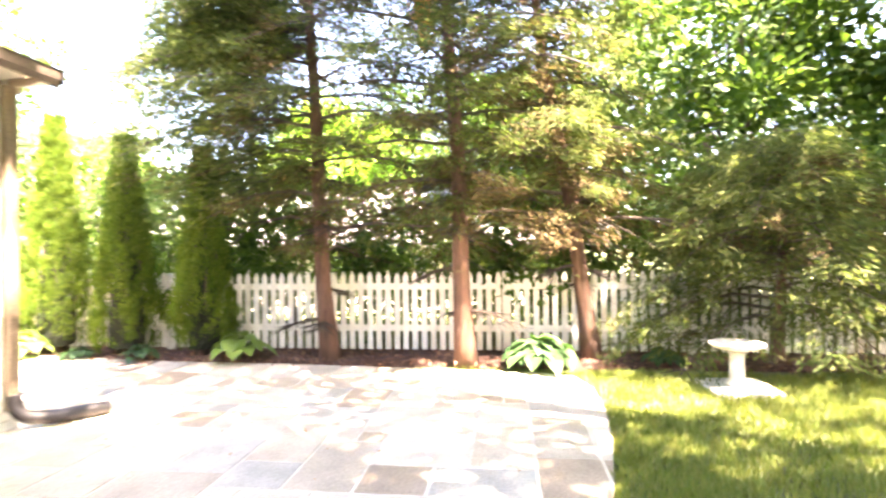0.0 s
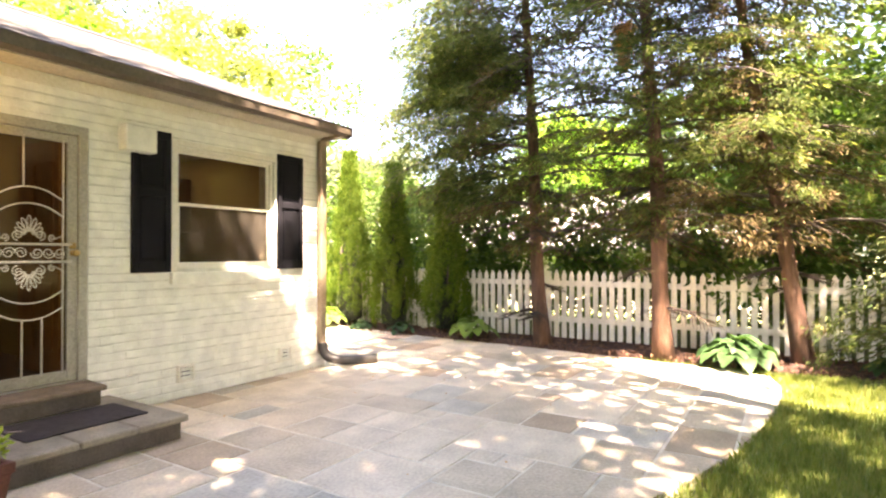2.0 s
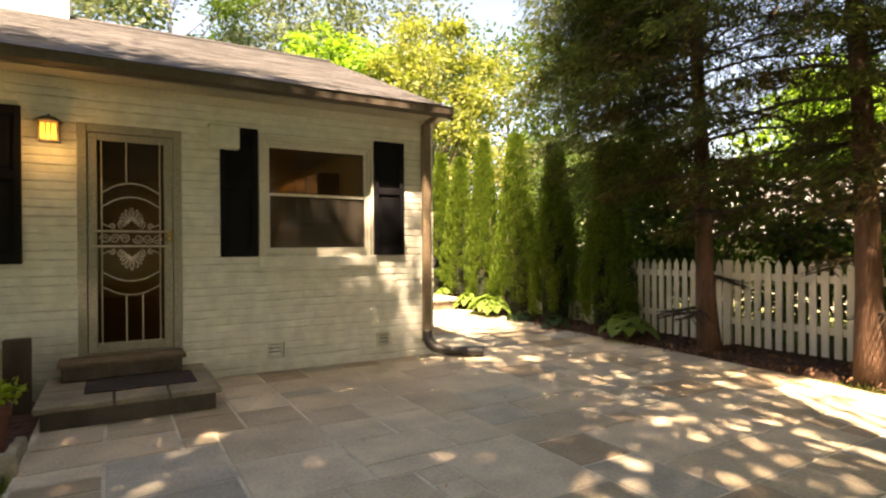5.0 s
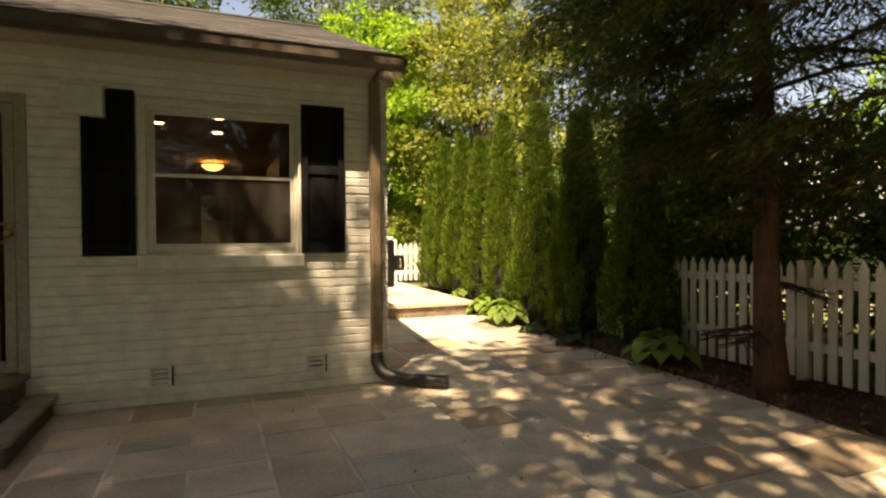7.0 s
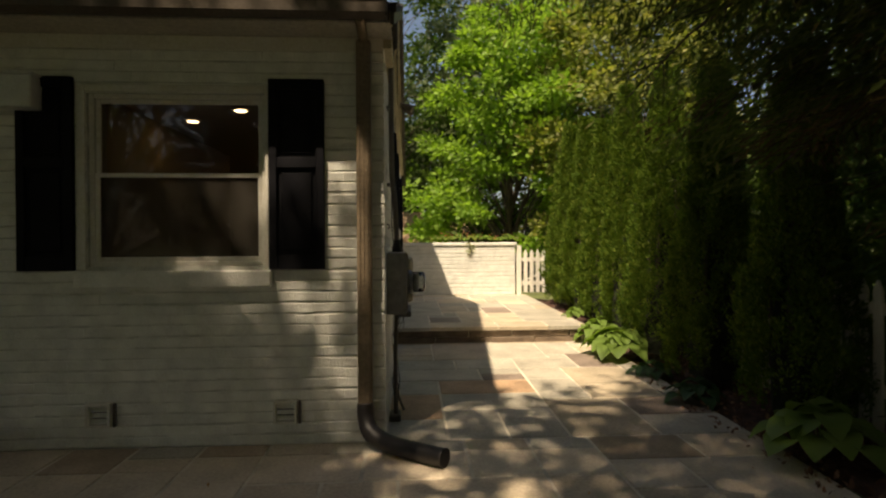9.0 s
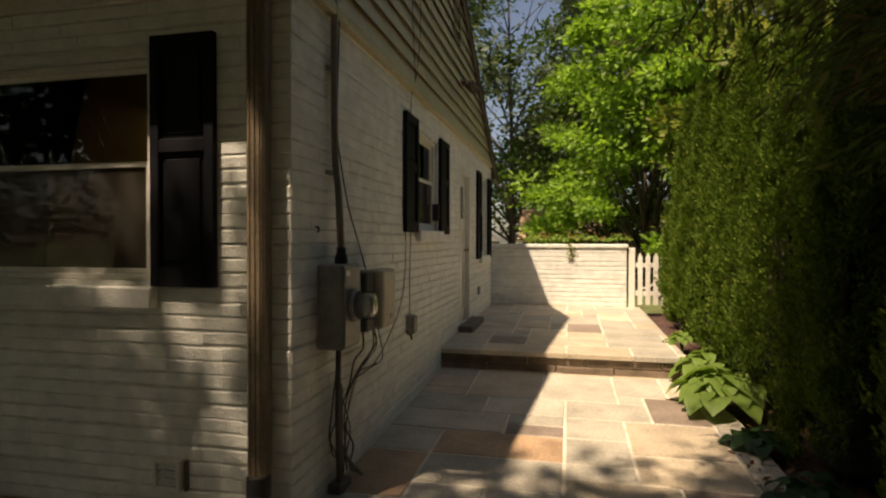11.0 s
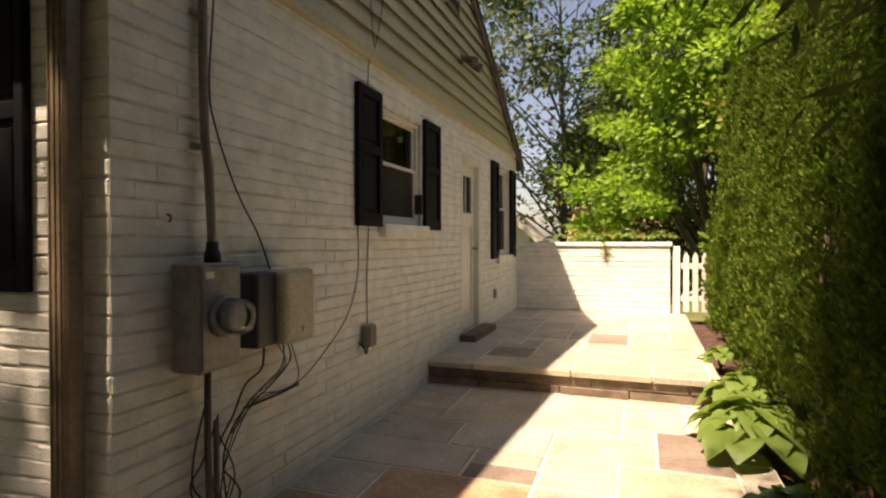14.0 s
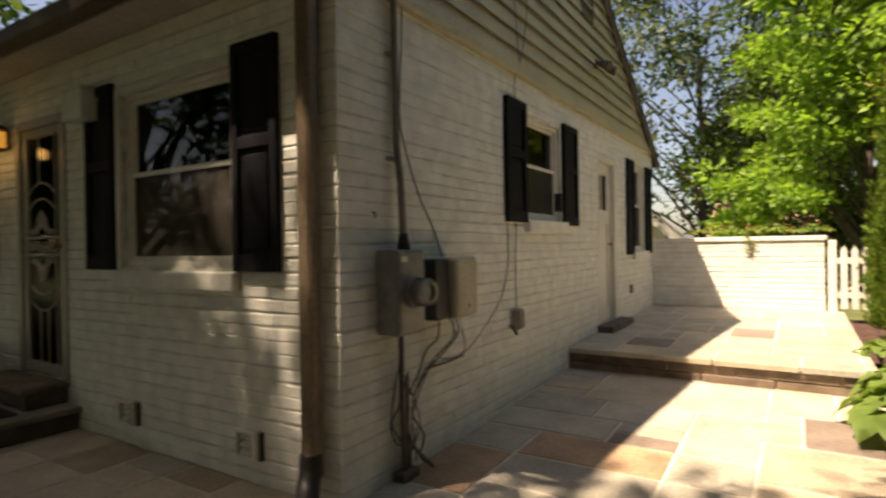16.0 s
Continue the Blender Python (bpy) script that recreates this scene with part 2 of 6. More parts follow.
L_MAPLE = leaf_material("maple_leaves", [(0.10, 0.19, 0.03), (0.21, 0.34, 0.055), (0.30, 0.46, 0.085), (0.13, 0.25, 0.04)], 0.5)
L_OLIVE = leaf_material("olive_leaves", [(0.12, 0.16, 0.04), (0.24, 0.26, 0.07), (0.16, 0.20, 0.045), (0.34, 0.32, 0.11)], 0.45)
L_OAK = leaf_material("oak_leaves", [(0.035, 0.075, 0.018), (0.07, 0.12, 0.025), (0.05, 0.10, 0.02), (0.10, 0.15, 0.035)], 0.38, 0.6, 0.12)
L_SPRING = leaf_material("light_green_leaves", [(0.09, 0.125, 0.06), (0.15, 0.19, 0.095), (0.115, 0.15, 0.075), (0.19, 0.22, 0.125)], 0.4, glow=(1.05, 1.12, 0.9))
L_HOSTA = leaf_material("hosta_leaves", [(0.018, 0.05, 0.018), (0.035, 0.08, 0.026), (0.027, 0.064, 0.022)], 0.25, 0.5)
L_HOSTA_LIGHT = leaf_material("light_hosta_leaves", [(0.09, 0.17, 0.03), (0.16, 0.245, 0.055), (0.12, 0.205, 0.04)], 0.35, 0.4)
L_LIME = leaf_material("lime_potted_leaves", [(0.30, 0.40, 0.04), (0.44, 0.52, 0.08), (0.18, 0.30, 0.03)], 0.35, 0.45)
L_GRASS = leaf_material("grass_blades", [(0.13, 0.19, 0.045), (0.20, 0.25, 0.06), (0.28, 0.28, 0.09), (0.15, 0.20, 0.045)], 0.38)
L_DEAD = leaf_material("dead_orange_needles", [(0.42, 0.20, 0.07), (0.55, 0.28, 0.10), (0.34, 0.15, 0.05)], 0.3)
L_FLOWER = leaf_material("red_blossoms", [(0.45, 0.05, 0.04), (0.55, 0.16, 0.12), (0.5, 0.3, 0.2)], 0.3)


# ---- mesh helpers ----
def attach(ob, parent):
    """Parents ob, whose mesh is in world metres, and keeps where it stands."""
    ob.parent = parent
    if parent is not None and parent.type == "EMPTY":
        ob.matrix_parent_inverse = Matrix.Translation(-parent.location)
    return ob


def part(name, bm, mat, parent=None, label=""):
    """Links a bmesh as one mesh object under a thing or a part."""
    me = bpy.data.meshes.new(name)
    bm.to_mesh(me)
    bm.free()
    me.materials.append(mat)
    return tagged(attach(new(name, me), parent), label)


def raw(name, verts, faces, mat, parent=None, smooth=False):
    me = bpy.data.meshes.new(name)
    me.from_pydata(verts, [], faces)
    if smooth:
        me.polygons.foreach_set("use_smooth", [True] * len(me.polygons))
    me.materials.append(mat)
    return attach(new(name, me), parent)


def thing(name, label, category, group="", at=(0, 0, 0)):
    ob = new(name)
    ob.location = at
    return tagged(ob, label, category, group)


def box(x0, x1, y0, y1, z0, z1, bevel=0.0, bm=None, seg=1):
    bm = bm or bmesh.new()
    r = bmesh.ops.create_cube(bm, size=1)
    for v in r["verts"]:
        v.co = Vector((x0 + (v.co.x + 0.5) * (x1 - x0), y0 + (v.co.y + 0.5) * (y1 - y0), z0 + (v.co.z + 0.5) * (z1 - z0)))
    if bevel:
        es = list({e for v in r["verts"] for e in v.link_edges})
        bmesh.ops.bevel(bm, geom=es, offset=bevel, segments=seg, affect="EDGES", profile=0.6)
    return bm


def tube(points, radius, sides=8, bm=None, closed_ends=True, ribs=0.0):
    """A round tube along points; radius is one number or one for each point."""
    bm = bm or bmesh.new()
    pts = [Vector(p) for p in points]
    rad = radius if isinstance(radius, (list, tuple)) else [radius] * len(pts)
    rings, up = [], Vector((0.13, 0.21, 0.97))
    for i, p in enumerate(pts):
        d = (pts[min(i + 1, len(pts) - 1)] - pts[max(i - 1, 0)]).normalized()
        a = d.cross(up)
        if a.length < 0.05:
            a = d.cross(Vector((1, 0, 0)))
        a.normalize()
        b = d.cross(a).normalized()
        up = a.cross(d).normalized()
        r = rad[i] + (ribs if i % 2 else 0)
        rings.append([bm.verts.new(p + (a * math.cos(2 * math.pi * k / sides) + b * math.sin(2 * math.pi * k / sides)) * r) for k in range(sides)])
    for q, s in zip(rings, rings[1:]):
        for k in range(sides):
            f = bm.faces.new((q[k], q[(k + 1) % sides], s[(k + 1) % sides], s[k]))
            f.smooth = True
    if closed_ends:
        bm.faces.new(rings[0][::-1])
        bm.faces.new(rings[-1])
    return bm


def curve(points, n=8):
    """Smooth points through a few given ones (Catmull-Rom)."""
    p = [Vector(q) for q in points]
    p = [p[0] * 2 - p[1]] + p + [p[-1] * 2 - p[-2]]
    out = []
    for i in range(1, len(p) - 2):
        for k in range(n):
            t = k / n
            a, b, c, d = p[i - 1], p[i], p[i + 1], p[i + 2]
            out.append(0.5 * (2 * b + (c - a) * t + (2 * a - 5 * b + 4 * c - d) * t * t + (3 * b - a - 3 * c + d) * t ** 3))
    return out + [p[-2]]


def lathe(profile, at, sides=24, axis="z", bm=None):
    bm = bm or bmesh.new()
    rings = []
    for r, h in profile:
        ring = []
        for k in range(sides):
            c, s = r * math.cos(2 * math.pi * k / sides), r * math.sin(2 * math.pi * k / sides)
            ring.append(bm.verts.new(Vector(at) + (Vector((c, s, h)) if axis == "z" else Vector((h, c, s)))))
        rings.append(ring)
    for q, w in zip(rings, rings[1:]):
        for k in range(sides):
            bm.faces.new((q[k], q[(k + 1) % sides], w[(k + 1) % sides], w[k])).smooth = True
    bm.faces.new(rings[0][::-1])
    bm.faces.new(rings[-1])
    bmesh.ops.recalc_face_normals(bm, faces=bm.faces)
    return bm


def leaves(name, centers, length, width, mat, parent=None, up=0.0, along=None, seed=1, fold=0.25, spread=1.0):
    """Many folded leaves in one mesh. along: a main direction for each leaf; up: how far the faces turn to the sky."""
    rng = np.random.default_rng(seed)
    c = np.asarray(centers, float)
    n = len(c)
    d = rng.normal(size=(n, 3)) * spread
    if along is not None:
        d = d + np.asarray(along)
    d /= np.linalg.norm(d, axis=1)[:, None] + 1e-9
    nrm = rng.normal(size=(n, 3))
    nrm[:, 2] += up
    side = np.cross(d, nrm)
    side /= np.linalg.norm(side, axis=1)[:, None] + 1e-9
    nrm = np.cross(side, d)
    ln = length * rng.uniform(0.6, 1.3, (n, 1))
    wd = width * rng.uniform(0.6, 1.3, (n, 1)) * 0.5
    v = np.empty((n, 4, 3))
    v[:, 0] = c
    v[:, 1] = c + d * ln * 0.45 + side * wd + nrm * wd * fold
    v[:, 2] = c + d * ln
    v[:, 3] = c + d * ln * 0.45 - side * wd + nrm * wd * fold
    me = bpy.data.meshes.new(name)
    me.vertices.add(n * 4)
    me.vertices.foreach_set("co", v.reshape(-1))
    idx = np.arange(n)[:, None] * 4 + np.array([0, 1, 2, 0, 2, 3])[None]
    me.loops.add(n * 6)
    me.loops.foreach_set("vertex_index", idx.reshape(-1).astype(np.int32))
    me.polygons.add(n * 2)
    me.polygons.foreach_set("loop_start", np.arange(0, n * 6, 3, dtype=np.int32))
    me.update(calc_edges=True)
    me.materials.append(mat)
    return attach(new(name, me), parent)


# ---- the house: walls with openings ----
COURSE, BRICK, GAP = 0.0765, 0.222, 0.0065
FRONT_HOLES = [(-2.03, -0.825, 1.25, 2.45), (-3.69, -2.83, 0.34, 2.46), (-5.75, -4.52, 1.25, 2.50)]
SIDE_HOLES = [(2.36, 3.22, 1.58, 2.50), (4.44, 5.25, 0.37, 2.44), (6.12, 6.84, 1.25, 2.50)]


def wall_shell(name, plane, lo, hi, z0, z1, holes, thick, label):
    """A wall with its openings cut through, its outer face a few mm behind the brick faces. plane 'front': y = 0; 'side': x = 0."""
    us = sorted({lo, hi, *[h[0] for h in holes], *[h[1] for h in holes]})
    zs = sorted({z0, z1, *[h[2] for h in holes], *[h[3] for h in holes]})
    bm = bmesh.new()
    for u0, u1 in zip(us, us[1:]):
        for a, b in zip(zs, zs[1:]):
            um, zm = (u0 + u1) / 2, (a + b) / 2
            if any(h[0] < um < h[1] and h[2] < zm < h[3] for h in holes):
                continue
            if plane == "front":
                box(u0, u1, 0.0065, thick, a, b, bm=bm)
            else:
                box(-thick, -0.0065, u0, u1, a, b, bm=bm)
    bmesh.ops.remove_doubles(bm, verts=bm.verts, dist=0.0005)
    return tagged(part(name, bm, M_MORTAR), label, "wall", kind="structure")


def brick_rows(lo, hi, z0, z1, holes, seed):
    """Lengths of brick along a wall, course by course, cut at the openings: (u0, u1, z)."""
    rng = random.Random(seed)
    rows = []
    for k in range(int((z1 - z0) / COURSE)):
        z = z0 + k * COURSE
        spans = [(lo, hi)]
        for h in holes:
            if h[2] - 0.03 < z + COURSE / 2 < h[3] + 0.02:
                spans = [s for a, b in spans for s in ((a, min(b, h[0])), (max(a, h[1]), b)) if s[1] - s[0] > 0.03]
        for a, b in spans:
            u = lo - (BRICK / 2 if k % 2 else 0)
            while u < b:
                p, q = max(u, a), min(u + BRICK, b)
                if q - p > 0.035:
                    rows.append((p, q, z + 0.004 * math.sin(p * 2.3 + k * 1.7) + rng.uniform(-0.0032, 0.0032)))
                u += BRICK
    return rows


def brick_mesh(plane, length, height, bulge, seed=0):
    """One brick's face under thick paint: rounded, uneven edges a few mm proud of the mortar; its low end at the origin."""
    rng = random.Random(seed)
    j = lambda w: rng.uniform(-w, w)
    e, b = 0.008, 0.0005
    o = [(0, 0), (length, 0), (length, height), (0, height)]
    mid = [(0.0002, 0.0015 + j(0.002)), (length - 0.0002, 0.0015 + j(0.002)), (length - 0.0002, height - 0.0015 + j(0.002)), (0.0002, height - 0.0015 + j(0.002))]
    i = [(b, e + j(0.003)), (length - b, e + j(0.003)), (length - b, height - e + j(0.003)), (b, height - e + j(0.003))]
    v = [(u, 0.010, z) for u, z in o] + [(u, 0.0025, z) for u, z in mid] + [(u, -bulge + j(0.0015), z) for u, z in i]
    if plane == "side":
        v = [(-b, a, c) for a, b, c in v]
    f = [(8, 9, 10, 11)]
    for k in range(4):
        m = (k + 1) % 4
        f += [(k, m, 4 + m, 4 + k), (4 + k, 4 + m, 8 + m, 8 + k)]
    return v, f


def lay_bricks(plane, wall, rows, near, seed):
    """Up to 300 bricks of the stretch 'near' as objects of their own, the rest joined into one mesh."""
    rng = random.Random(seed)
    shared, rv, rf, count = {}, [], [], 0
    for p, q, z in rows:
        kind = rng.randrange(8)
        key = (round(q - p, 2), kind)
        if near(p, q, z) and count < 300:
            if key not in shared:
                v, f = brick_mesh(plane, key[0] if key[0] != round(BRICK, 2) else BRICK, COURSE - GAP, 0.0006 * kind, kind)
                me = bpy.data.meshes.new("brick")
                me.from_pydata(v, [], f)
                me.materials.append(M_BRICK)
                shared[key] = me
            ob = new("brick", shared[key])
            ob.location = (p, 0, z) if plane == "front" else (0, p, z)
            ob.parent = wall
            count += 1
        else:
            v, f = brick_mesh(plane, q - p, COURSE - GAP, 0.0006 * kind, rng.random())
            base = len(rv)
            rv += [(a + p, b, c + z) if plane == "front" else (a, b + p, c + z) for a, b, c in v]
            rf += [tuple(base + k for k in g) for g in f]
    tagged(raw("bricks", rv, rf, M_BRICK, wall), "white painted brick courses", kind="stuff")


WALL_TOP = 2.86
wall_front = wall_shell("wall_front", "front", -8.5, -0.26, -0.1, WALL_TOP, FRONT_HOLES, 0.26, "white painted brick wall facing the patio")
wall_side = wall_shell("wall_side", "side", 0.26, 7.4, -0.1, WALL_TOP, SIDE_HOLES, 0.26, "white painted brick wall under the gable")
wall_corner = tagged(part("wall_corner", box(-0.26, -0.0065, 0.0065, 0.26, -0.1, WALL_TOP - 0.002), M_MORTAR), "house corner behind the painted bricks", "wall", kind="structure")
wall_back = tagged(new("wall_back"), "plain rear house wall", "wall", kind="structure")
for a in ((-8.5, -1.78, -0.1, 2.7), (-1.13, -0.26, -0.1, 2.7), (-1.78, -1.13, -0.1, 1.0), (-1.78, -1.13, 2.30, 2.7)):
    part("wall_section", box(a[0], a[1], 7.15, 7.4, a[2], a[3]), M_MORTAR, wall_back)
tagged(part("wall_west", box(-8.75, -8.5, 0.0, 7.4, -0.1, WALL_TOP), M_MORTAR), "plain end house wall", "wall", kind="structure")

# roof: front slope, rear slope, rake boards
EAVE_Y, EAVE_Z, RIDGE_Y, RIDGE_Z, REAR_Y, REAR_Z = -0.34, 2.955, 4.0, 4.75, 7.62, 2.66
X_RAKE = 0.10


def roof_z(y):
    if y < RIDGE_Y:
        return EAVE_Z + (y - EAVE_Y) / (RIDGE_Y - EAVE_Y) * (RIDGE_Z - EAVE_Z)
    return RIDGE_Z + (y - RIDGE_Y) / (REAR_Y - RIDGE_Y) * (REAR_Z - RIDGE_Z)


def slope(y0, y1, x0, x1, drop, thick):
    v = [(x, y, roof_z(y) - drop - t) for t in (0, thick) for x, y in ((x0, y0), (x1, y0), (x1, y1), (x0, y1))]
    return v, [(0, 1, 2, 3), (7, 6, 5, 4), (0, 4, 5, 1), (1, 5, 6, 2), (2, 6, 7, 3), (3, 7, 4, 0)]


roof = tagged(raw("roof", *slope(EAVE_Y, RIDGE_Y, -8.9, X_RAKE, 0.012, 0.05), M_SHINGLE), "dark weathered asphalt shingle roof", "roof", kind="structure")
raw("rear_slope", *slope(RIDGE_Y, REAR_Y, -8.9, X_RAKE, 0.012, 0.05), M_SHINGLE, roof)
sv, sf, rng = [], [], random.Random(4)
run = math.hypot(RIDGE_Y - EAVE_Y, RIDGE_Z - EAVE_Z)
rows_n = int(run / 0.135)
for k in range(rows_n):
    y0, y1 = (EAVE_Y - 0.02 + (RIDGE_Y - EAVE_Y) * j / rows_n for j in (k, k + 1.12))
    x = -8.9 + (0.16 if k % 2 else 0)
    while x < X_RAKE:
        w = min(0.315, X_RAKE + 0.01 - x)
        if w > 0.03:
            t, b = rng.uniform(0.006, 0.013), len(sv)
            sv += [(x, y0, roof_z(y0) + t - 0.006), (x + w, y0, roof_z(y0) + t - 0.006), (x + w, y1, roof_z(y1) - 0.004), (x, y1, roof_z(y1) - 0.004),
                   (x, y0, roof_z(y0) - 0.012), (x + w, y0, roof_z(y0) - 0.012), (x + w, y1, roof_z(y1) - 0.012), (x, y1, roof_z(y1) - 0.012)]
            sf += [(b, b + 1, b + 2, b + 3), (b + 4, b + 5, b + 1, b), (b + 1, b + 5, b + 6, b + 2), (b + 3, b + 7, b + 4, b)]
        x += 0.32
tagged(raw("shingles", sv, sf, M_SHINGLE, roof), "overlapping shingle tabs", kind="stuff")
part("ridge_cap", tube([(-8.9, RIDGE_Y, RIDGE_Z), (X_RAKE, RIDGE_Y, RIDGE_Z)], 0.035, 6), M_SHINGLE, roof)
for nm, ya, yb in (("rake_board", EAVE_Y, RIDGE_Y), ("rake_board", RIDGE_Y, REAR_Y)):
    v = [(x, y, roof_z(y) - 0.02 - d) for x in (X_RAKE - 0.04, X_RAKE - 0.015) for y, d in ((ya, 0), (yb, 0), (yb, 0.15), (ya, 0.12))]
    raw(nm, v, [(0, 1, 2, 3), (7, 6, 5, 4), (0, 4, 5, 1), (2, 6, 7, 3), (1, 5, 6, 2), (0, 3, 7, 4)], M_GUTTER, roof)
tagged(part("soffit", box(-8.9, X_RAKE - 0.04, -0.30, 0.25, 2.84, 2.858), M_SOFFIT), "painted soffit under the eave", "soffit", kind="structure")
tagged(part("frieze_board", box(-8.5, -0.002, -0.028, -0.006, 2.74, 2.838, 0.004), M_TRIM), "cream frieze board under the eave", "trim", kind="structure")

# gutter: an open trough on the eave
g = bmesh.new()
prof = [(-0.305, 2.95), (-0.305, 2.85), (-0.36, 2.838), (-0.405, 2.87), (-0.415, 2.945), (-0.425, 2.955), (-0.405, 2.957), (-0.395, 2.88), (-0.355, 2.852), (-0.318, 2.858), (-0.312, 2.95)]
ends = [[g.verts.new((x, y, z)) for y, z in prof] for x in (-8.9, 0.03)]
for k in range(len(prof)):
    m = (k + 1) % len(prof)
    g.faces.new((ends[0][k], ends[0][m], ends[1][m], ends[1][k]))
for e in ends:
    g.faces.new(e)
bmesh.ops.recalc_face_normals(g, faces=g.faces)
gutter = thing("gutter", "brown metal gutter along the eave", "gutter", at=(-4, -0.36, 2.85))
part("trough", g, M_GUTTER, gutter)
part("end_cap", box(0.03, 0.042, -0.428, -0.30, 2.835, 2.962, 0.003), M_GUTTER, gutter)

# gable siding boards
gable = tagged(raw("gable_wall", [(-0.02, 0.0, 2.865), (-0.02, 7.4, 2.865), (-0.02, 7.4, roof_z(7.4) - 0.07), (-0.02, RIDGE_Y, RIDGE_Z - 0.07), (-0.02, 0.0, roof_z(0) - 0.07)][:2] +
                   [(-0.02, 7.15, 2.87), (-0.02, RIDGE_Y, RIDGE_Z - 0.07), (-0.02, 0.0, roof_z(0) - 0.07)], [(0, 2, 3, 4)], M_SIDING), "gable end clad in beige lap siding", "wall", kind="structure")
z, rise = 2.832, 0.148
while z < RIDGE_Z - 0.12:
    zt = z + rise
    y_lo = max(-0.02, EAVE_Y + (z + 0.10 - EAVE_Z) / (RIDGE_Z - EAVE_Z) * (RIDGE_Y - EAVE_Y))
    y_hi = min(7.38, RIDGE_Y + (RIDGE_Z - z - 0.10) / (RIDGE_Z - REAR_Z) * (REAR_Y - RIDGE_Y))
    y_lt = max(-0.02, EAVE_Y + (zt + 0.06 - EAVE_Z) / (RIDGE_Z - EAVE_Z) * (RIDGE_Y - EAVE_Y))
    y_ht = min(7.38, RIDGE_Y + (RIDGE_Z - zt - 0.06) / (RIDGE_Z - REAR_Z) * (REAR_Y - RIDGE_Y))
    if y_ht - y_lt > 0.1:
        v = [(0.052, y_lo, z), (0.052, y_hi, z), (0.012, y_ht, zt + 0.03), (0.012, y_lt, zt + 0.03), (0.046, y_lo, z), (0.046, y_hi, z), (0.006, y_ht, zt + 0.03), (0.006, y_lt, zt + 0.03)]
        raw("siding_board", v, [(0, 1, 2, 3), (7, 6, 5, 4), (4, 5, 1, 0)], M_SIDING, gable)
    z += rise
part("skirt_board", box(-0.01, 0.058, -0.02, 7.40, 2.772, 2.834, 0.006), M_SIDING, gable)
# louvred vent and flood light high on the gable
vent = thing("gable_vent", "brown louvred vent in the gable siding", "vent", at=(0.03, 4.05, 3.9))
for a in ((3.86, 3.90, 3.86, 4.36), (4.20, 4.24, 3.86, 4.36), (3.90, 4.20, 3.86, 3.90), (3.90, 4.20, 4.32, 4.36)):
    part("frame", box(0.02, 0.055, *a, 0.004), M_GUTTER, vent)
for k in range(9):
    zz = 3.92 + k * 0.045
    raw("slat", [(0.05, 3.90, zz), (0.05, 4.20, zz), (0.025, 4.20, zz + 0.04), (0.025, 3.90, zz + 0.04), (0.046, 3.90, zz - 0.005), (0.046, 4.20, zz - 0.005)], [(0, 1, 2, 3), (4, 5, 1, 0)], M_GUTTER, vent)
flood = thing("flood_light", "dark twin flood light on the gable siding", "light", at=(0.03, 4.35, 3.45))
part("base_plate", lathe([(0.055, 0.0), (0.055, 0.03), (0.03, 0.045)], (0.02, 4.35, 3.45), 14, "x"), M_GUTTER, flood)
for s in (-1, 1):
    part("lamp_head", tube([(0.06, 4.35 + s * 0.04, 3.45), (0.10, 4.35 + s * 0.07, 3.43), (0.17, 4.35 + s * 0.11, 3.39), (0.23, 4.35 + s * 0.13, 3.36)], [0.018, 0.03, 0.05, 0.055], 10), M_GUTTER, flood)


# ---- windows, doors, shutters ----
def place(plane, u0, u1, d0, d1, z0, z1, bevel=0.0):
    """A box on a wall: u along it, d outward from its face."""
    return box(u0, u1, -d1, -d0, z0, z1, bevel) if plane == "front" else box(d0, d1, u0, u1, z0, z1, bevel)


def window(name, plane, u0, u1, z0, z1, label, screen=True):
    w = tagged(thing(name, label, "window", at=((u0, 0, z0) if plane == "front" else (0, u0, z0))), kind="structure")
    d = -0.045
    t = 0.034
    for a in ((u0, u0 + t, z0, z1), (u1 - t, u1, z0, z1), (u0 + t, u1 - t, z1 - t, z1), (u0 + t, u1 - t, z0, z0 + 0.035)):
        part("window_frame", place(plane, a[0], a[1], d - 0.06, d + 0.015, a[2], a[3], 0.005), M_TRIM, w)
    for a in () if plane == "side" else ((u0 - 0.06, u0, z0 - 0.02, z1 + 0.05), (u1, u1 + 0.025, z0 - 0.02, z1 + 0.05), (u0, u1, z1, z1 + 0.05)):
        part("casing", place(plane, a[0], a[1], 0.003, 0.02, a[2], a[3], 0.004), M_TRIM, w)
    zm = z0 + (z1 - z0) * 0.53
    for nm, za, zb, off in (("upper_sash", zm - 0.015, z1 - t, -0.02), ("lower_sash", z0 + 0.035, zm + 0.015, 0.0)):
        s = part(nm, place(plane, u0 + t, u0 + t + 0.028, d - 0.02 + off, d + off + 0.004, za, zb, 0.003), M_TRIM, w)
        part("stile", place(plane, u1 - t - 0.028, u1 - t, d - 0.02 + off, d + off + 0.004, za, zb, 0.003), M_TRIM, s)
        part("rail", place(plane, u0 + t + 0.028, u1 - t - 0.028, d - 0.02 + off, d + off + 0.002, zb - 0.03, zb, 0.003), M_TRIM, s)
        part("rail", place(plane, u0 + t + 0.028, u1 - t - 0.028, d - 0.02 + off, d + off + 0.002, za, za + 0.03, 0.003), M_TRIM, s)
        pane = part("pane", place(plane, u0 + t + 0.026, u1 - t - 0.026, d - 0.013 + off, d - 0.010 + off, za + 0.028, zb - 0.028), M_SCREEN if nm == "lower_sash" and screen else M_GLASS, s)
        pane.visible_shadow = False
    return w


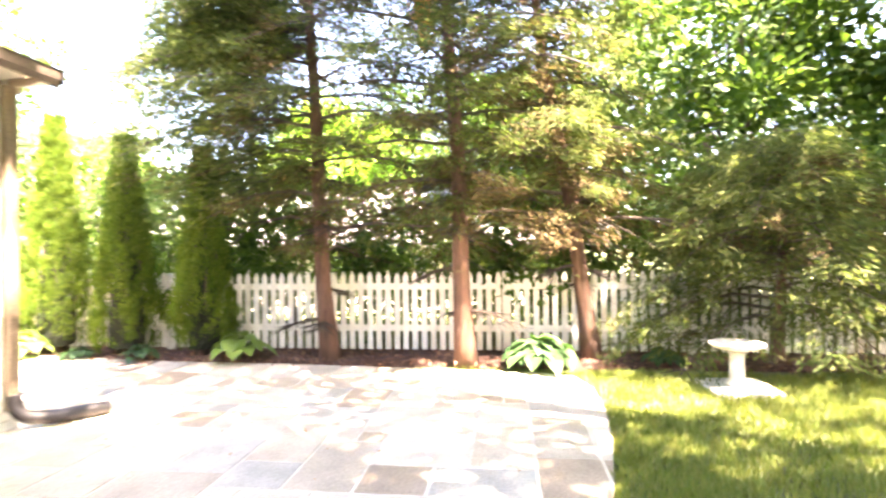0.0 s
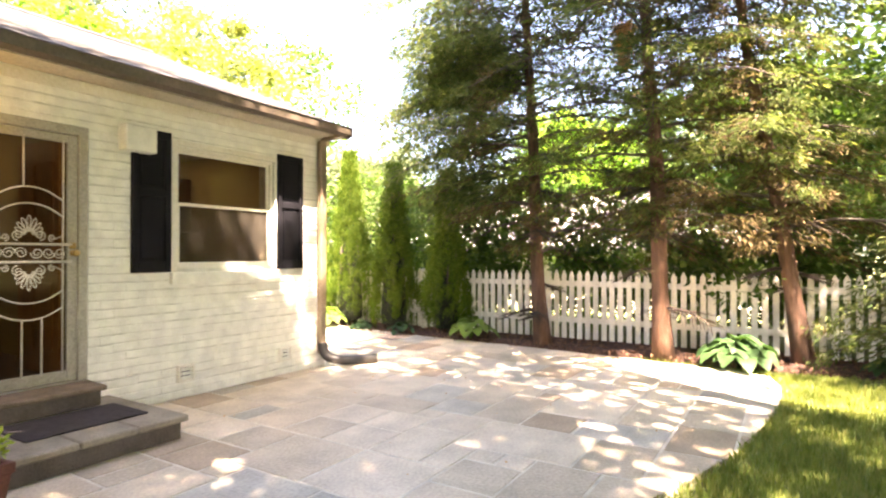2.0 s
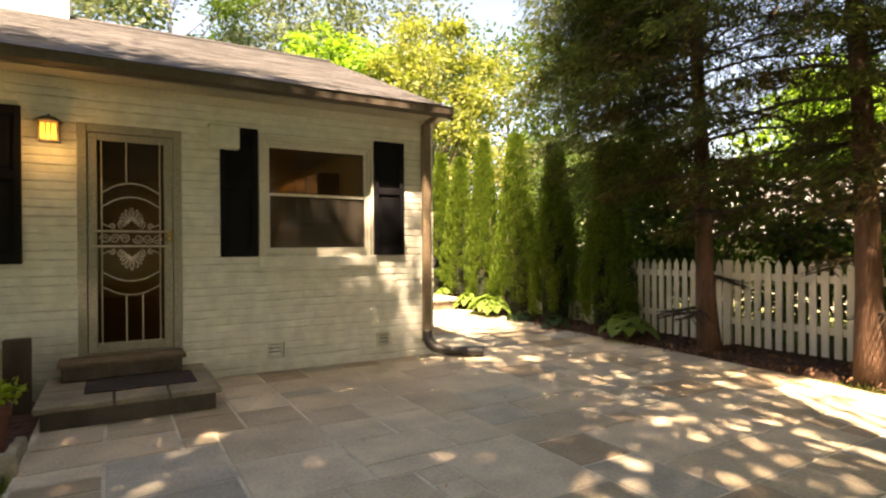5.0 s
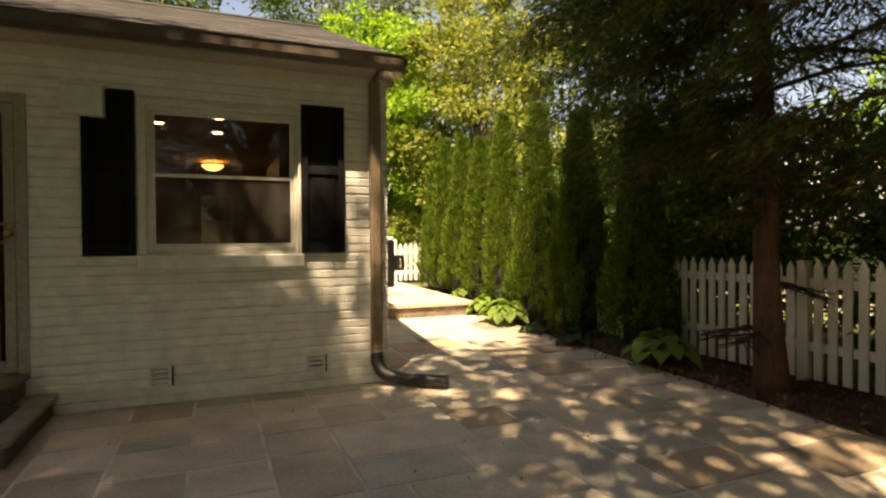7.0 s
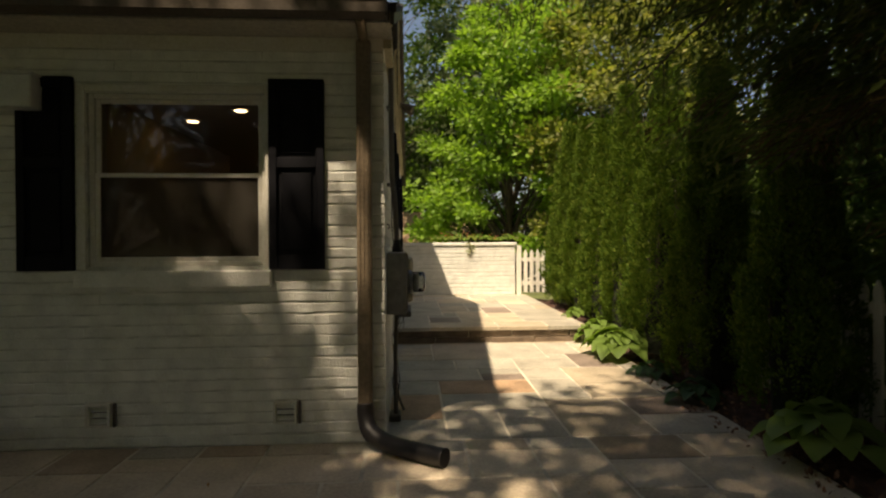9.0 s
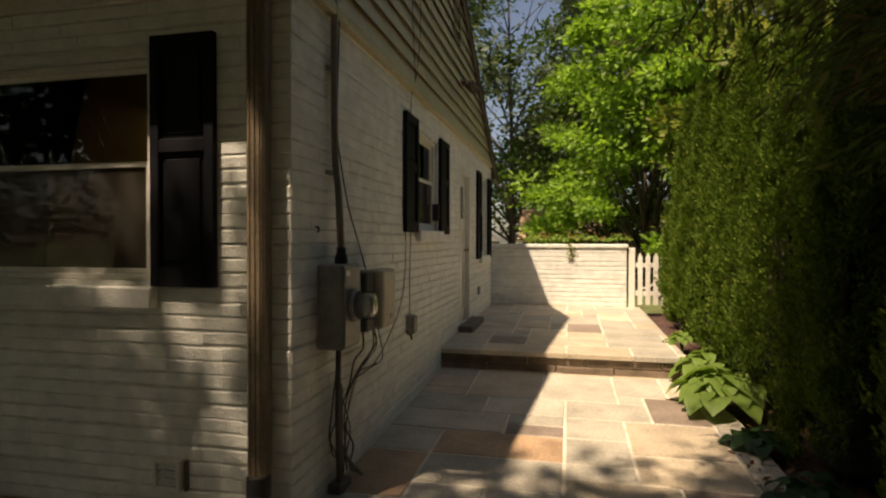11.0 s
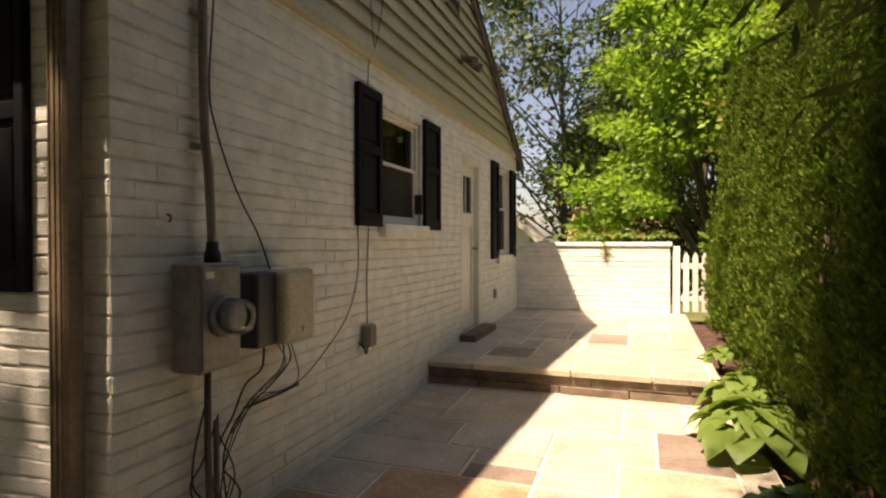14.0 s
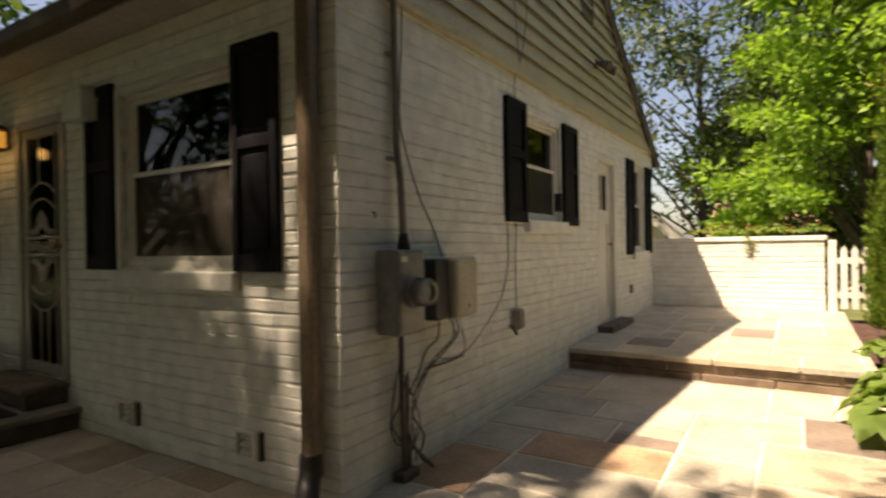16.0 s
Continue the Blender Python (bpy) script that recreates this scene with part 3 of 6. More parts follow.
def sill(plane, u0, u1, z0, z1, out=0.06):
    s = thing("window_sill", "white painted brick window sill", "window sill", at=((u0, 0, z0) if plane == "front" else (0, u0, z0)))
    part("slab", place(plane, u0, u1, -0.06, out, z0, z1, 0.008), M_BRICK, s)
    return s


def shutter(plane, u0, u1, z0, z1, group):
    s = thing("shutter", "black panelled wooden shutter beside a window", "shutter", group, at=((u0, 0, z0) if plane == "front" else (0, u0, z0)))
    d0, d1, r = 0.004, 0.042, 0.055
    part("stile", place(plane, u0, u0 + r, d0, d1, z0, z1, 0.004), M_SHUTTER, s)
    part("stile", place(plane, u1 - r, u1, d0, d1, z0, z1, 0.004), M_SHUTTER, s)
    zm = z0 + (z1 - z0) * 0.56
    for a, b in ((z0, z0 + 0.10), (zm - 0.035, zm + 0.035), (z1 - 0.07, z1)):
        part("rail", place(plane, u0 + r, u1 - r, d0, d1 - 0.002, a, b, 0.003), M_SHUTTER, s)
    for a, b in ((z0 + 0.10, zm - 0.035), (zm + 0.035, z1 - 0.07)):
        part("panel", place(plane, u0 + r, u1 - r, d0, d0 + 0.014, a, b), M_SHUTTER, s)
        part("raised_field", place(plane, u0 + r + 0.03, u1 - r - 0.03, d0 + 0.014, d0 + 0.022, a + 0.03, b - 0.03, 0.006), M_SHUTTER, s)
    return s


window("window_1", "front", -2.03, -0.825, 1.25, 2.45, "white double-hung window with black shutters")
window("window_2", "front", -5.75, -4.52, 1.25, 2.50, "white double-hung window beside the porch lamp")
window("window_3", "side", 2.36, 3.22, 1.58, 2.50, "small white double-hung window in the gable wall")
window("window_4", "side", 6.12, 6.84, 1.25, 2.50, "white double-hung window near the terrace wall")
sill("front", -2.10, -0.78, 1.105, 1.22)
sill("front", -5.85, -4.44, 1.09, 1.205)
sill("side", 2.34, 3.30, 1.465, 1.575)
sill("side", 6.05, 6.92, 1.13, 1.24)
for a in ((-0.795, -0.415), (-2.475, -2.105)):
    shutter("front", *a, 1.225, 2.545, "shutters on the patio wall")
shutter("front", -4.47, -4.09, 1.185, 2.55, "shutters on the patio wall")
for a in ((1.94, 2.33, 1.546, 2.565), (3.25, 3.665, 1.546, 2.565), (5.74, 6.10, 1.20, 2.53), (6.86, 7.22, 1.20, 2.53)):
    shutter("side", *a, "shutters on the gable wall")

# storm door with scroll ironwork
door = tagged(thing("door_1", "taupe storm door with pale scroll ironwork", "door", at=(-3.26, 0, 0.34)), kind="structure")
D0, D1, DZ0, DZ1 = -3.69, -2.83, 0.345, 2.46
for a in ((D0, D0 + 0.075, DZ0, DZ1), (D1 - 0.075, D1, DZ0, DZ1), (D0 + 0.075, D1 - 0.075, DZ1 - 0.075, DZ1)):
    part("door_frame", box(a[0], a[1], -0.012, 0.12, a[2], a[3], 0.006), M_TAUPE, door)
leaf = part("door_leaf", box(D0 + 0.08, D0 + 0.155, 0.005, 0.04, DZ0 + 0.01, DZ1 - 0.08, 0.005), M_TAUPE, door)
part("stile", box(D1 - 0.155, D1 - 0.08, 0.005, 0.04, DZ0 + 0.01, DZ1 - 0.08, 0.005), M_TAUPE, leaf)
part("rail", box(D0 + 0.155, D1 - 0.155, 0.005, 0.04, DZ0 + 0.01, DZ0 + 0.10, 0.005), M_TAUPE, leaf)
part("rail", box(D0 + 0.155, D1 - 0.155, 0.005, 0.04, DZ1 - 0.15, DZ1 - 0.08, 0.005), M_TAUPE, leaf)
pane = part("pane", box(D0 + 0.15, D1 - 0.15, 0.026, 0.030, DZ0 + 0.09, DZ1 - 0.14), M_DOOR_GLASS, leaf)
pane.visible_shadow = False
GX0, GX1, GC = D0 + 0.155, D1 - 0.155, (D0 + D1) / 2
BAR = 0.0075


def bar(points, r=BAR):
    part("iron_bar", tube(points, r, 6), M_IRON, door)


for x in (GX0 + 0.035, GX1 - 0.035):
    bar([(x, 0.0, DZ0 + 0.09), (x, 0.0, DZ1 - 0.14)])
for zc in (1.335, 1.475):
    bar([(GX0 - 0.03, 0.0, zc), (GX1 + 0.03, 0.0, zc)], 0.011)
IX0, IX1 = GX0 + 0.035, GX1 - 0.035


def arch(z_end, z_mid):
    bar(curve([(IX0, 0, z_end), ((IX0 + GC) / 2, 0, z_end + (z_mid - z_end) * 0.75), (GC, 0, z_mid), ((IX1 + GC) / 2, 0, z_end + (z_mid - z_end) * 0.75), (IX1, 0, z_end)], 6))


arch(1.83, 1.925)
arch(1.70, 1.795)
arch(1.10, 1.01)
arch(0.965, 0.88)
bar([(GC - 0.04, 0, 1.925), (GC - 0.04, 0, DZ1 - 0.14)])
for x in (GC - 0.045, GC + 0.09):
    bar([(x, 0, DZ0 + 0.09), (x, 0, 0.885)])


def spiral(cx, cz, r, turns, start, hand):
    pts = []
    for k in range(int(turns * 14) + 1):
        a = start + hand * 2 * math.pi * k / 14
        q = r * (1 - 0.8 * k / (turns * 14))
        pts.append((cx + q * math.cos(a), 0.0, cz + q * math.sin(a)))
    bar(pts, 0.0055)


for s in (-1, 1):
    for cx, h in ((0.055, 1), (0.135, -1), (0.215, 1)):
        spiral(GC + s * cx, 1.405, 0.046, 1.6, math.pi / 2 * (1 + h), s * h)
    for zc, f in ((1.545, 1), (1.265, -1)):
        spiral(GC + s * 0.075, zc, 0.042, 1.5, -f * math.pi / 2, s * f)
        spiral(GC + s * 0.16, zc - f * 0.02, 0.028, 1.4, -f * math.pi / 2, -s * f)
        bar([(GC + s * 0.18, 0, zc - f * 0.03), (GC + s * 0.235, 0, zc + f * 0.0)], 0.005)
for zc, f in ((1.54, 1), (1.27, -1)):
    for k in range(-4, 5):
        a = math.pi / 2 + k * 0.36
        L = 0.15 - abs(k) * 0.014
        c, s_ = math.cos(a), math.sin(a) * f
        petal = [(GC + 0.022 * c, 0, zc + f * 0.01 + 0.022 * s_), (GC + L * c * 0.75 - 0.012 * s_, 0, zc + f * 0.01 + L * s_ * 0.75 + 0.012 * c),
                 (GC + L * c, 0, zc + f * 0.01 + L * s_), (GC + L * c * 0.75 + 0.012 * s_, 0, zc + f * 0.01 + L * s_ * 0.75 - 0.012 * c), (GC + 0.022 * c, 0, zc + f * 0.01 + 0.022 * s_)]
        bar(curve(petal, 3), 0.0045)
handle = part("door_handle", lathe([(0.024, 0), (0.024, 0.01), (0.012, 0.015), (0.012, 0.04), (0.028, 0.05), (0.03, 0.065), (0.018, 0.078)], (0, 0, 0), 14), M_BRASS, door, "small brass door knob")
handle.matrix_parent_inverse = Matrix.Translation(-door.location) @ Matrix.Translation((D1 - 0.115, 0.004, 1.405)) @ Matrix.Rotation(radians(90), 4, "X")
part("lock_plate", box(D1 - 0.14, D1 - 0.09, -0.004, 0.006, 1.44, 1.49, 0.004), M_BRASS, door)

# terrace door in the gable wall
door2 = tagged(thing("door_2", "cream panelled door with a small upper pane", "door", at=(0, 4.85, 0.37)), kind="structure")
for a in ((4.44, 4.52, 0.37, 2.44), (5.17, 5.25, 0.37, 2.44), (4.52, 5.17, 2.36, 2.44)):
    part("door_frame", box(-0.14, 0.004, *a, 0.006), M_TRIM, door2)
for a in ((4.525, 4.63, 0.385, 2.355), (5.06, 5.165, 0.385, 2.355), (4.63, 5.06, 0.385, 0.56), (4.63, 5.06, 1.60, 1.78), (4.63, 5.06, 2.22, 2.355)):
    part("door_stile", box(-0.10, -0.06, *a, 0.006), M_TRIM, door2)
part("door_panel", box(-0.095, -0.078, 4.63, 5.06, 0.56, 1.60), M_TRIM, door2)
part("raised_panel", box(-0.08, -0.064, 4.68, 5.01, 0.62, 1.54, 0.012), M_TRIM, door2)
pane = part("pane", box(-0.083, -0.078, 4.63, 5.06, 1.78, 2.22), M_GLASS, door2)
pane.visible_shadow = False
part("muntin", box(-0.078, -0.066, 4.835, 4.855, 1.78, 2.22, 0.003), M_TRIM, door2)
part("door_handle", lathe([(0.02, 0), (0.012, 0.012), (0.012, 0.035), (0.027, 0.045), (0.027, 0.06), (0.015, 0.07)], (-0.06, 5.11, 1.35), 14, "x"), M_BRASS, door2)
door_step = thing("door_step", "low grey stone step under the terrace door", "step", at=(0.1, 4.85, 0.33))
part("slab", box(0.006, 0.19, 4.36, 5.32, 0.30, 0.40, 0.012), M_RISER_GREY, door_step)

# ---- rooms behind the glass ----
tagged(part("floor_inside", box(-8.5, -0.26, 0.26, 7.15, 0.2, 0.33), M_FLOOR_IN), "dark oak floor inside the house", "floor", kind="structure")
tagged(part("ceiling", box(-8.5, -0.26, 0.26, 7.15, 2.72, 2.80), M_CEIL_IN), "dim ceiling inside the house", "ceiling", kind="structure")
BACK_HOLE = (-1.78, -1.13, 1.0, 2.30)
inside = tagged(new("wall_inside"), "warm brown rear wall inside the house", "wall", kind="structure")
for a in ((-8.5, BACK_HOLE[0], 0.331, 2.719), (BACK_HOLE[1], -0.401, 0.331, 2.719), (BACK_HOLE[0], BACK_HOLE[1], 0.331, BACK_HOLE[2]), (BACK_HOLE[0], BACK_HOLE[1], BACK_HOLE[3], 2.719)):
    part("wall_lining", box(a[0], a[1], 7.10, 7.148, a[2], a[3]), M_WALL_IN, inside)
back_window = tagged(thing("window_5", "bright rear window seen through the kitchen", "window", at=(-1.45, 7.2, 1.0)), kind="structure")
for a in ((-1.78, -1.74, 1.0, 2.30), (-1.17, -1.13, 1.0, 2.30), (-1.74, -1.17, 1.0, 1.05), (-1.74, -1.17, 2.25, 2.30), (-1.74, -1.17, 1.72, 1.76)):
    part("window_frame", box(a[0], a[1], 7.18, 7.24, a[2], a[3], 0.004), M_TRIM, back_window)
rear_pane = part("pane", box(-1.74, -1.17, 7.20, 7.204, 1.05, 2.25), M_GLASS, back_window)
rear_pane.visible_shadow = False
# added wall, long enough to block the bright rear window behind the storm door
tagged(part("wall_partition", box(-2.62, -2.5, 0.27, 4.6, 0.331, 2.719), M_WALL_IN), "partition wall added beside the entry to hide the rear window", "wall", kind="structure")
tagged(part("wall_lining", box(-0.40, -0.265, 0.27, 7.09, 0.331, 2.719), M_WALL_IN), "warm interior face of the end wall", "wall", kind="structure")
for x, y in ((-1.46, 1.6), (-1.46, 2.5), (-2.1, 2.1), (-3.3, 2.2), (-4.9, 1.8)):
    dl = thing("downlight", "recessed ceiling light, lit warm white", "light", "ceiling lights inside", at=(x, y, 2.72))
    part("trim_ring", lathe([(0.085, 2.705), (0.085, 2.719), (0.06, 2.719), (0.06, 2.705)], (x, y, 0), 18), M_TRIM, dl)
    part("lens", lathe([(0.058, 2.698), (0.058, 2.704)], (x, y, 0), 18), M_DOWNLIGHT, dl)
pend = thing("pendant_light", "amber glass bowl pendant light, lit", "light", at=(-1.51, 5.4, 2.72))
part("stem", tube([(-1.51, 5.4, 2.72), (-1.51, 5.4, 2.66)], 0.012, 8), M_BRASS, pend)
part("shade", lathe([(0.02, 2.56), (0.09, 2.575), (0.15, 2.61), (0.18, 2.655), (0.165, 2.655), (0.09, 2.60)], (-1.51, 5.4, 0), 22), M_PENDANT, pend)
for k in range(3):
    ya = 2.2 + k * 0.62
    cab = thing("wall_cabinet", "dark wooden wall cabinet inside the kitchen", "cabinet", "kitchen cabinets", at=(-0.56, ya + 0.3, 1.6))
    part("body", box(-0.72, -0.402, ya, ya + 0.60, 1.70, 2.45, 0.004), M_CABINET, cab)
    dr = part("door", box(-0.745, -0.721, ya + 0.01, ya + 0.59, 1.71, 2.44, 0.006), M_CABINET, cab)
    part("handle", tube([(-0.76, ya + 0.53, 1.77), (-0.76, ya + 0.53, 1.91)], 0.006, 6), M_BRASS, dr)
inner = thing("entry_door", "orange-stained wooden inner door standing open", "door", at=(-2.9, 0.5, 0.345))
part("door_leaf", box(-2.93, -2.89, 0.28, 1.06, 0.345, 2.40, 0.005), M_INNER_DOOR, inner)
for za, zb in ((0.55, 1.15), (1.30, 2.20)):
    for ya, yb in ((0.36, 0.63), (0.71, 0.98)):
        part("raised_panel", box(-2.942, -2.929, ya, yb, za, zb, 0.01), M_INNER_DOOR, inner)
part("door_handle", lathe([(0.028, -0.062), (0.03, -0.048), (0.012, -0.04), (0.012, 0.0)], (-2.93, 1.0, 1.3), 12, "x"), M_BRASS, inner)


# ---- ground, lawn, beds ----
def sheet(name, x0, x1, y0, y1, n, m, zf, mat, label, category, kind="structure"):
    v = [(x0 + (x1 - x0) * i / n, y0 + (y1 - y0) * j / m, 0) for j in range(m + 1) for i in range(n + 1)]
    v = [(x, y, zf(x, y)) for x, y, _ in v]
    f = [(j * (n + 1) + i, j * (n + 1) + i + 1, (j + 1) * (n + 1) + i + 1, (j + 1) * (n + 1) + i) for j in range(m) for i in range(n)]
    return tagged(raw(name, v, f, mat, smooth=True), label, category, kind=kind)


raw("ground", [(-600, -600, -0.05), (600, -600, -0.05), (600, 600, -0.05), (-600, 600, -0.05)], [(0, 1, 2, 3)], M_GROUND)
tagged(bpy.data.objects["ground"], "grassy ground reaching to the horizon", "ground", kind="structure")
sheet("mulch_bed", 2.35, 3.75, -9.0, 3.4, 40, 300, lambda x, y: -0.01 + 0.035 * noise.noise((x * 5, y * 5, 0)) + 0.02 * noise.noise((x * 17, y * 17, 3)) + (0.03 if x > 2.75 else -0.05), M_MULCH, "brown bark mulch bed along the fence", "mulch bed")
sheet("mulch_bed_terrace", 2.45, 3.9, 3.4, 7.9, 30, 80, lambda x, y: 0.20 + 0.035 * noise.noise((x * 5, y * 5, 0)) - (0.1 if x < 2.55 else 0), M_MULCH, "brown bark mulch bed beside the terrace", "mulch bed")
sheet("mulch_bed_porch", -6.5, -3.93, -1.9, -0.02, 60, 50, lambda x, y: -0.005 + 0.03 * noise.noise((x * 6, y * 6, 1)) + 0.015 * noise.noise((x * 19, y * 19, 3)), M_MULCH, "brown bark mulch bed by the stoop", "mulch bed")

# ---- patio of flagstones ----
OUTLINE = [(-3.92, 0.0), (-3.92, -1.95), (-3.95, -2.45), (-3.72, -2.90), (-2.95, -3.80), (-2.16, -4.27), (-1.55, -4.48), (-0.87, -4.68), (0.0, -4.83), (0.87, -4.93),
           (1.65, -4.93), (2.15, -4.80), (2.32, -4.40), (2.45, -3.30), (2.60, -1.70), (2.68, -0.20), (2.68, 0.0)]


def clip(poly, outline):
    """The part of a convex polygon that lies inside a convex outline given counter-clockwise."""
    for (ax, ay), (bx, by) in zip(outline, outline[1:] + outline[:1]):
        out = []
        for p, q in zip(poly, poly[1:] + poly[:1]):
            sp, sq = ((bx - ax) * (r[1] - ay) - (by - ay) * (r[0] - ax) for r in (p, q))
            if sp >= 0:
                out.append(p)
            if (sp >= 0) != (sq >= 0):
                t = sp / (sp - sq)
                out.append((p[0] + (q[0] - p[0]) * t, p[1] + (q[1] - p[1]) * t))
        poly = out
        if len(poly) < 3:
            return []
    return poly


def flag_layout(x0, y0, nx, ny, unit, seed):
    """Random rectangles of whole units that fill a grid, as in random ashlar paving."""
    rng = random.Random(seed)
    used, rects = set(), []
    sizes = [(3, 2), (3, 3), (2, 3), (4, 2), (3, 2), (2, 2), (4, 3), (3, 4), (2, 2), (4, 2), (2, 1)]
    for j in range(ny):
        for i in range(nx):
            if (i, j) in used:
                continue
            opts = sizes[:]
            rng.shuffle(opts)
            for w, h in opts + [(1, 1)]:
                cells = [(i + a, j + b) for a in range(w) for b in range(h)]
                if all(c not in used and c[0] < nx and c[1] < ny for c in cells):
                    used.update(cells)
                    rects.append((x0 + i * unit, y0 + j * unit, x0 + (i + w) * unit, y0 + (j + h) * unit))
                    break
    return rects


def lay_flags(parent, rects, outline, zf, seed, mats, thick=0.04, gap=0.011):
    rng = random.Random(seed)
    for x0, y0, x1, y1 in rects:
        j = [rng.uniform(-0.003, 0.003) for _ in range(4)]
        poly = clip([(x0 + gap + j[0], y0 + gap + j[1]), (x1 - gap + j[2], y0 + gap), (x1 - gap, y1 - gap + j[3]), (x0 + gap, y1 - gap)], outline)
        if len(poly) < 3:
            continue
        area = 0.5 * abs(sum(p[0] * q[1] - q[0] * p[1] for p, q in zip(poly, poly[1:] + poly[:1])))
        if area < 0.006:
            continue
        cx, cy = sum(p[0] for p in poly) / len(poly), sum(p[1] for p in poly) / len(poly)
        up, n = rng.uniform(-0.002, 0.002), len(poly)
        v = [(x, y, zf(x, y) - thick) for x, y in poly] + [(x, y, zf(x, y) + up - 0.005) for x, y in poly]
        v += [(x + (cx - x) * 0.006 / max(0.08, math.hypot(cx - x, cy - y)), y + (cy - y) * 0.006 / max(0.08, math.hypot(cx - x, cy - y)), zf(x, y) + up) for x, y in poly]
        f = [tuple(range(2 * n, 3 * n))]
        for k in range(n):
            m = (k + 1) % n
            f += [(k, m, n + m, n + k), (n + k, n + m, 2 * n + m, 2 * n + k)]
        raw("flagstone", v, f, rng.choices(mats[0], mats[1])[0], parent)


FLAG_MIX = ([M_STONE_PALE, M_STONE_SAND, M_STONE_TAN, M_STONE_BROWN, M_STONE], [34, 30, 16, 10, 10])
TERRACE_MIX = ([M_STONE, M_STONE_TAN, M_STONE_SAND, M_STONE_PLUM], [60, 22, 14, 4])
SIDE_MIX = ([M_STONE, M_STONE_TAN, M_STONE_RUST, M_STONE_PLUM], [52, 32, 5, 11])
U = 0.2235
patio_z = lambda x, y: 0.0
side_z = lambda x, y: 0.026 * y


def slab_mesh(outline, z0, z1, inset=0.0):
    n = len(outline)
    v = [(x, y, z) for z in (z0, z1) for x, y in outline]
    return v, [tuple(range(n, 2 * n)), tuple(range(n - 1, -1, -1))] + [(k, (k + 1) % n, n + (k + 1) % n, n + k) for k in range(n)]


patio = tagged(raw("patio", *slab_mesh(OUTLINE, -0.09, -0.006), M_JOINT), "flagstone patio with pale mortar joints", "patio", kind="structure")
SIDE_STRIP = [(0.0, 0.0), (2.68, 0.0), (2.68, 2.2), (2.56, 3.41), (0.0, 3.41)]
patio_side = tagged(raw("patio_side", [(x, y, z if z < -0.05 else side_z(x, y) - 0.007) for x, y, z in slab_mesh(SIDE_STRIP, -0.09, -0.007)[0]], slab_mesh(SIDE_STRIP, 0, 1)[1], M_JOINT), "flagstone walk beside the house with pale joints", "patio", kind="structure")
terrace_z = lambda x, y: 0.305 + 0.014 * (y - 3.41)
TERRACE = [(0.0, 3.42), (2.50, 3.42), (2.50, 7.4), (0.0, 7.4)]
tv = [(x, y, z if z < 0 else terrace_z(x, y) - 0.006) for z in (-0.1, 1) for x, y in TERRACE]
terrace = tagged(raw("terrace", tv, slab_mesh(TERRACE, 0, 1)[1], M_JOINT), "raised flagstone terrace one step up", "terrace", kind="structure")


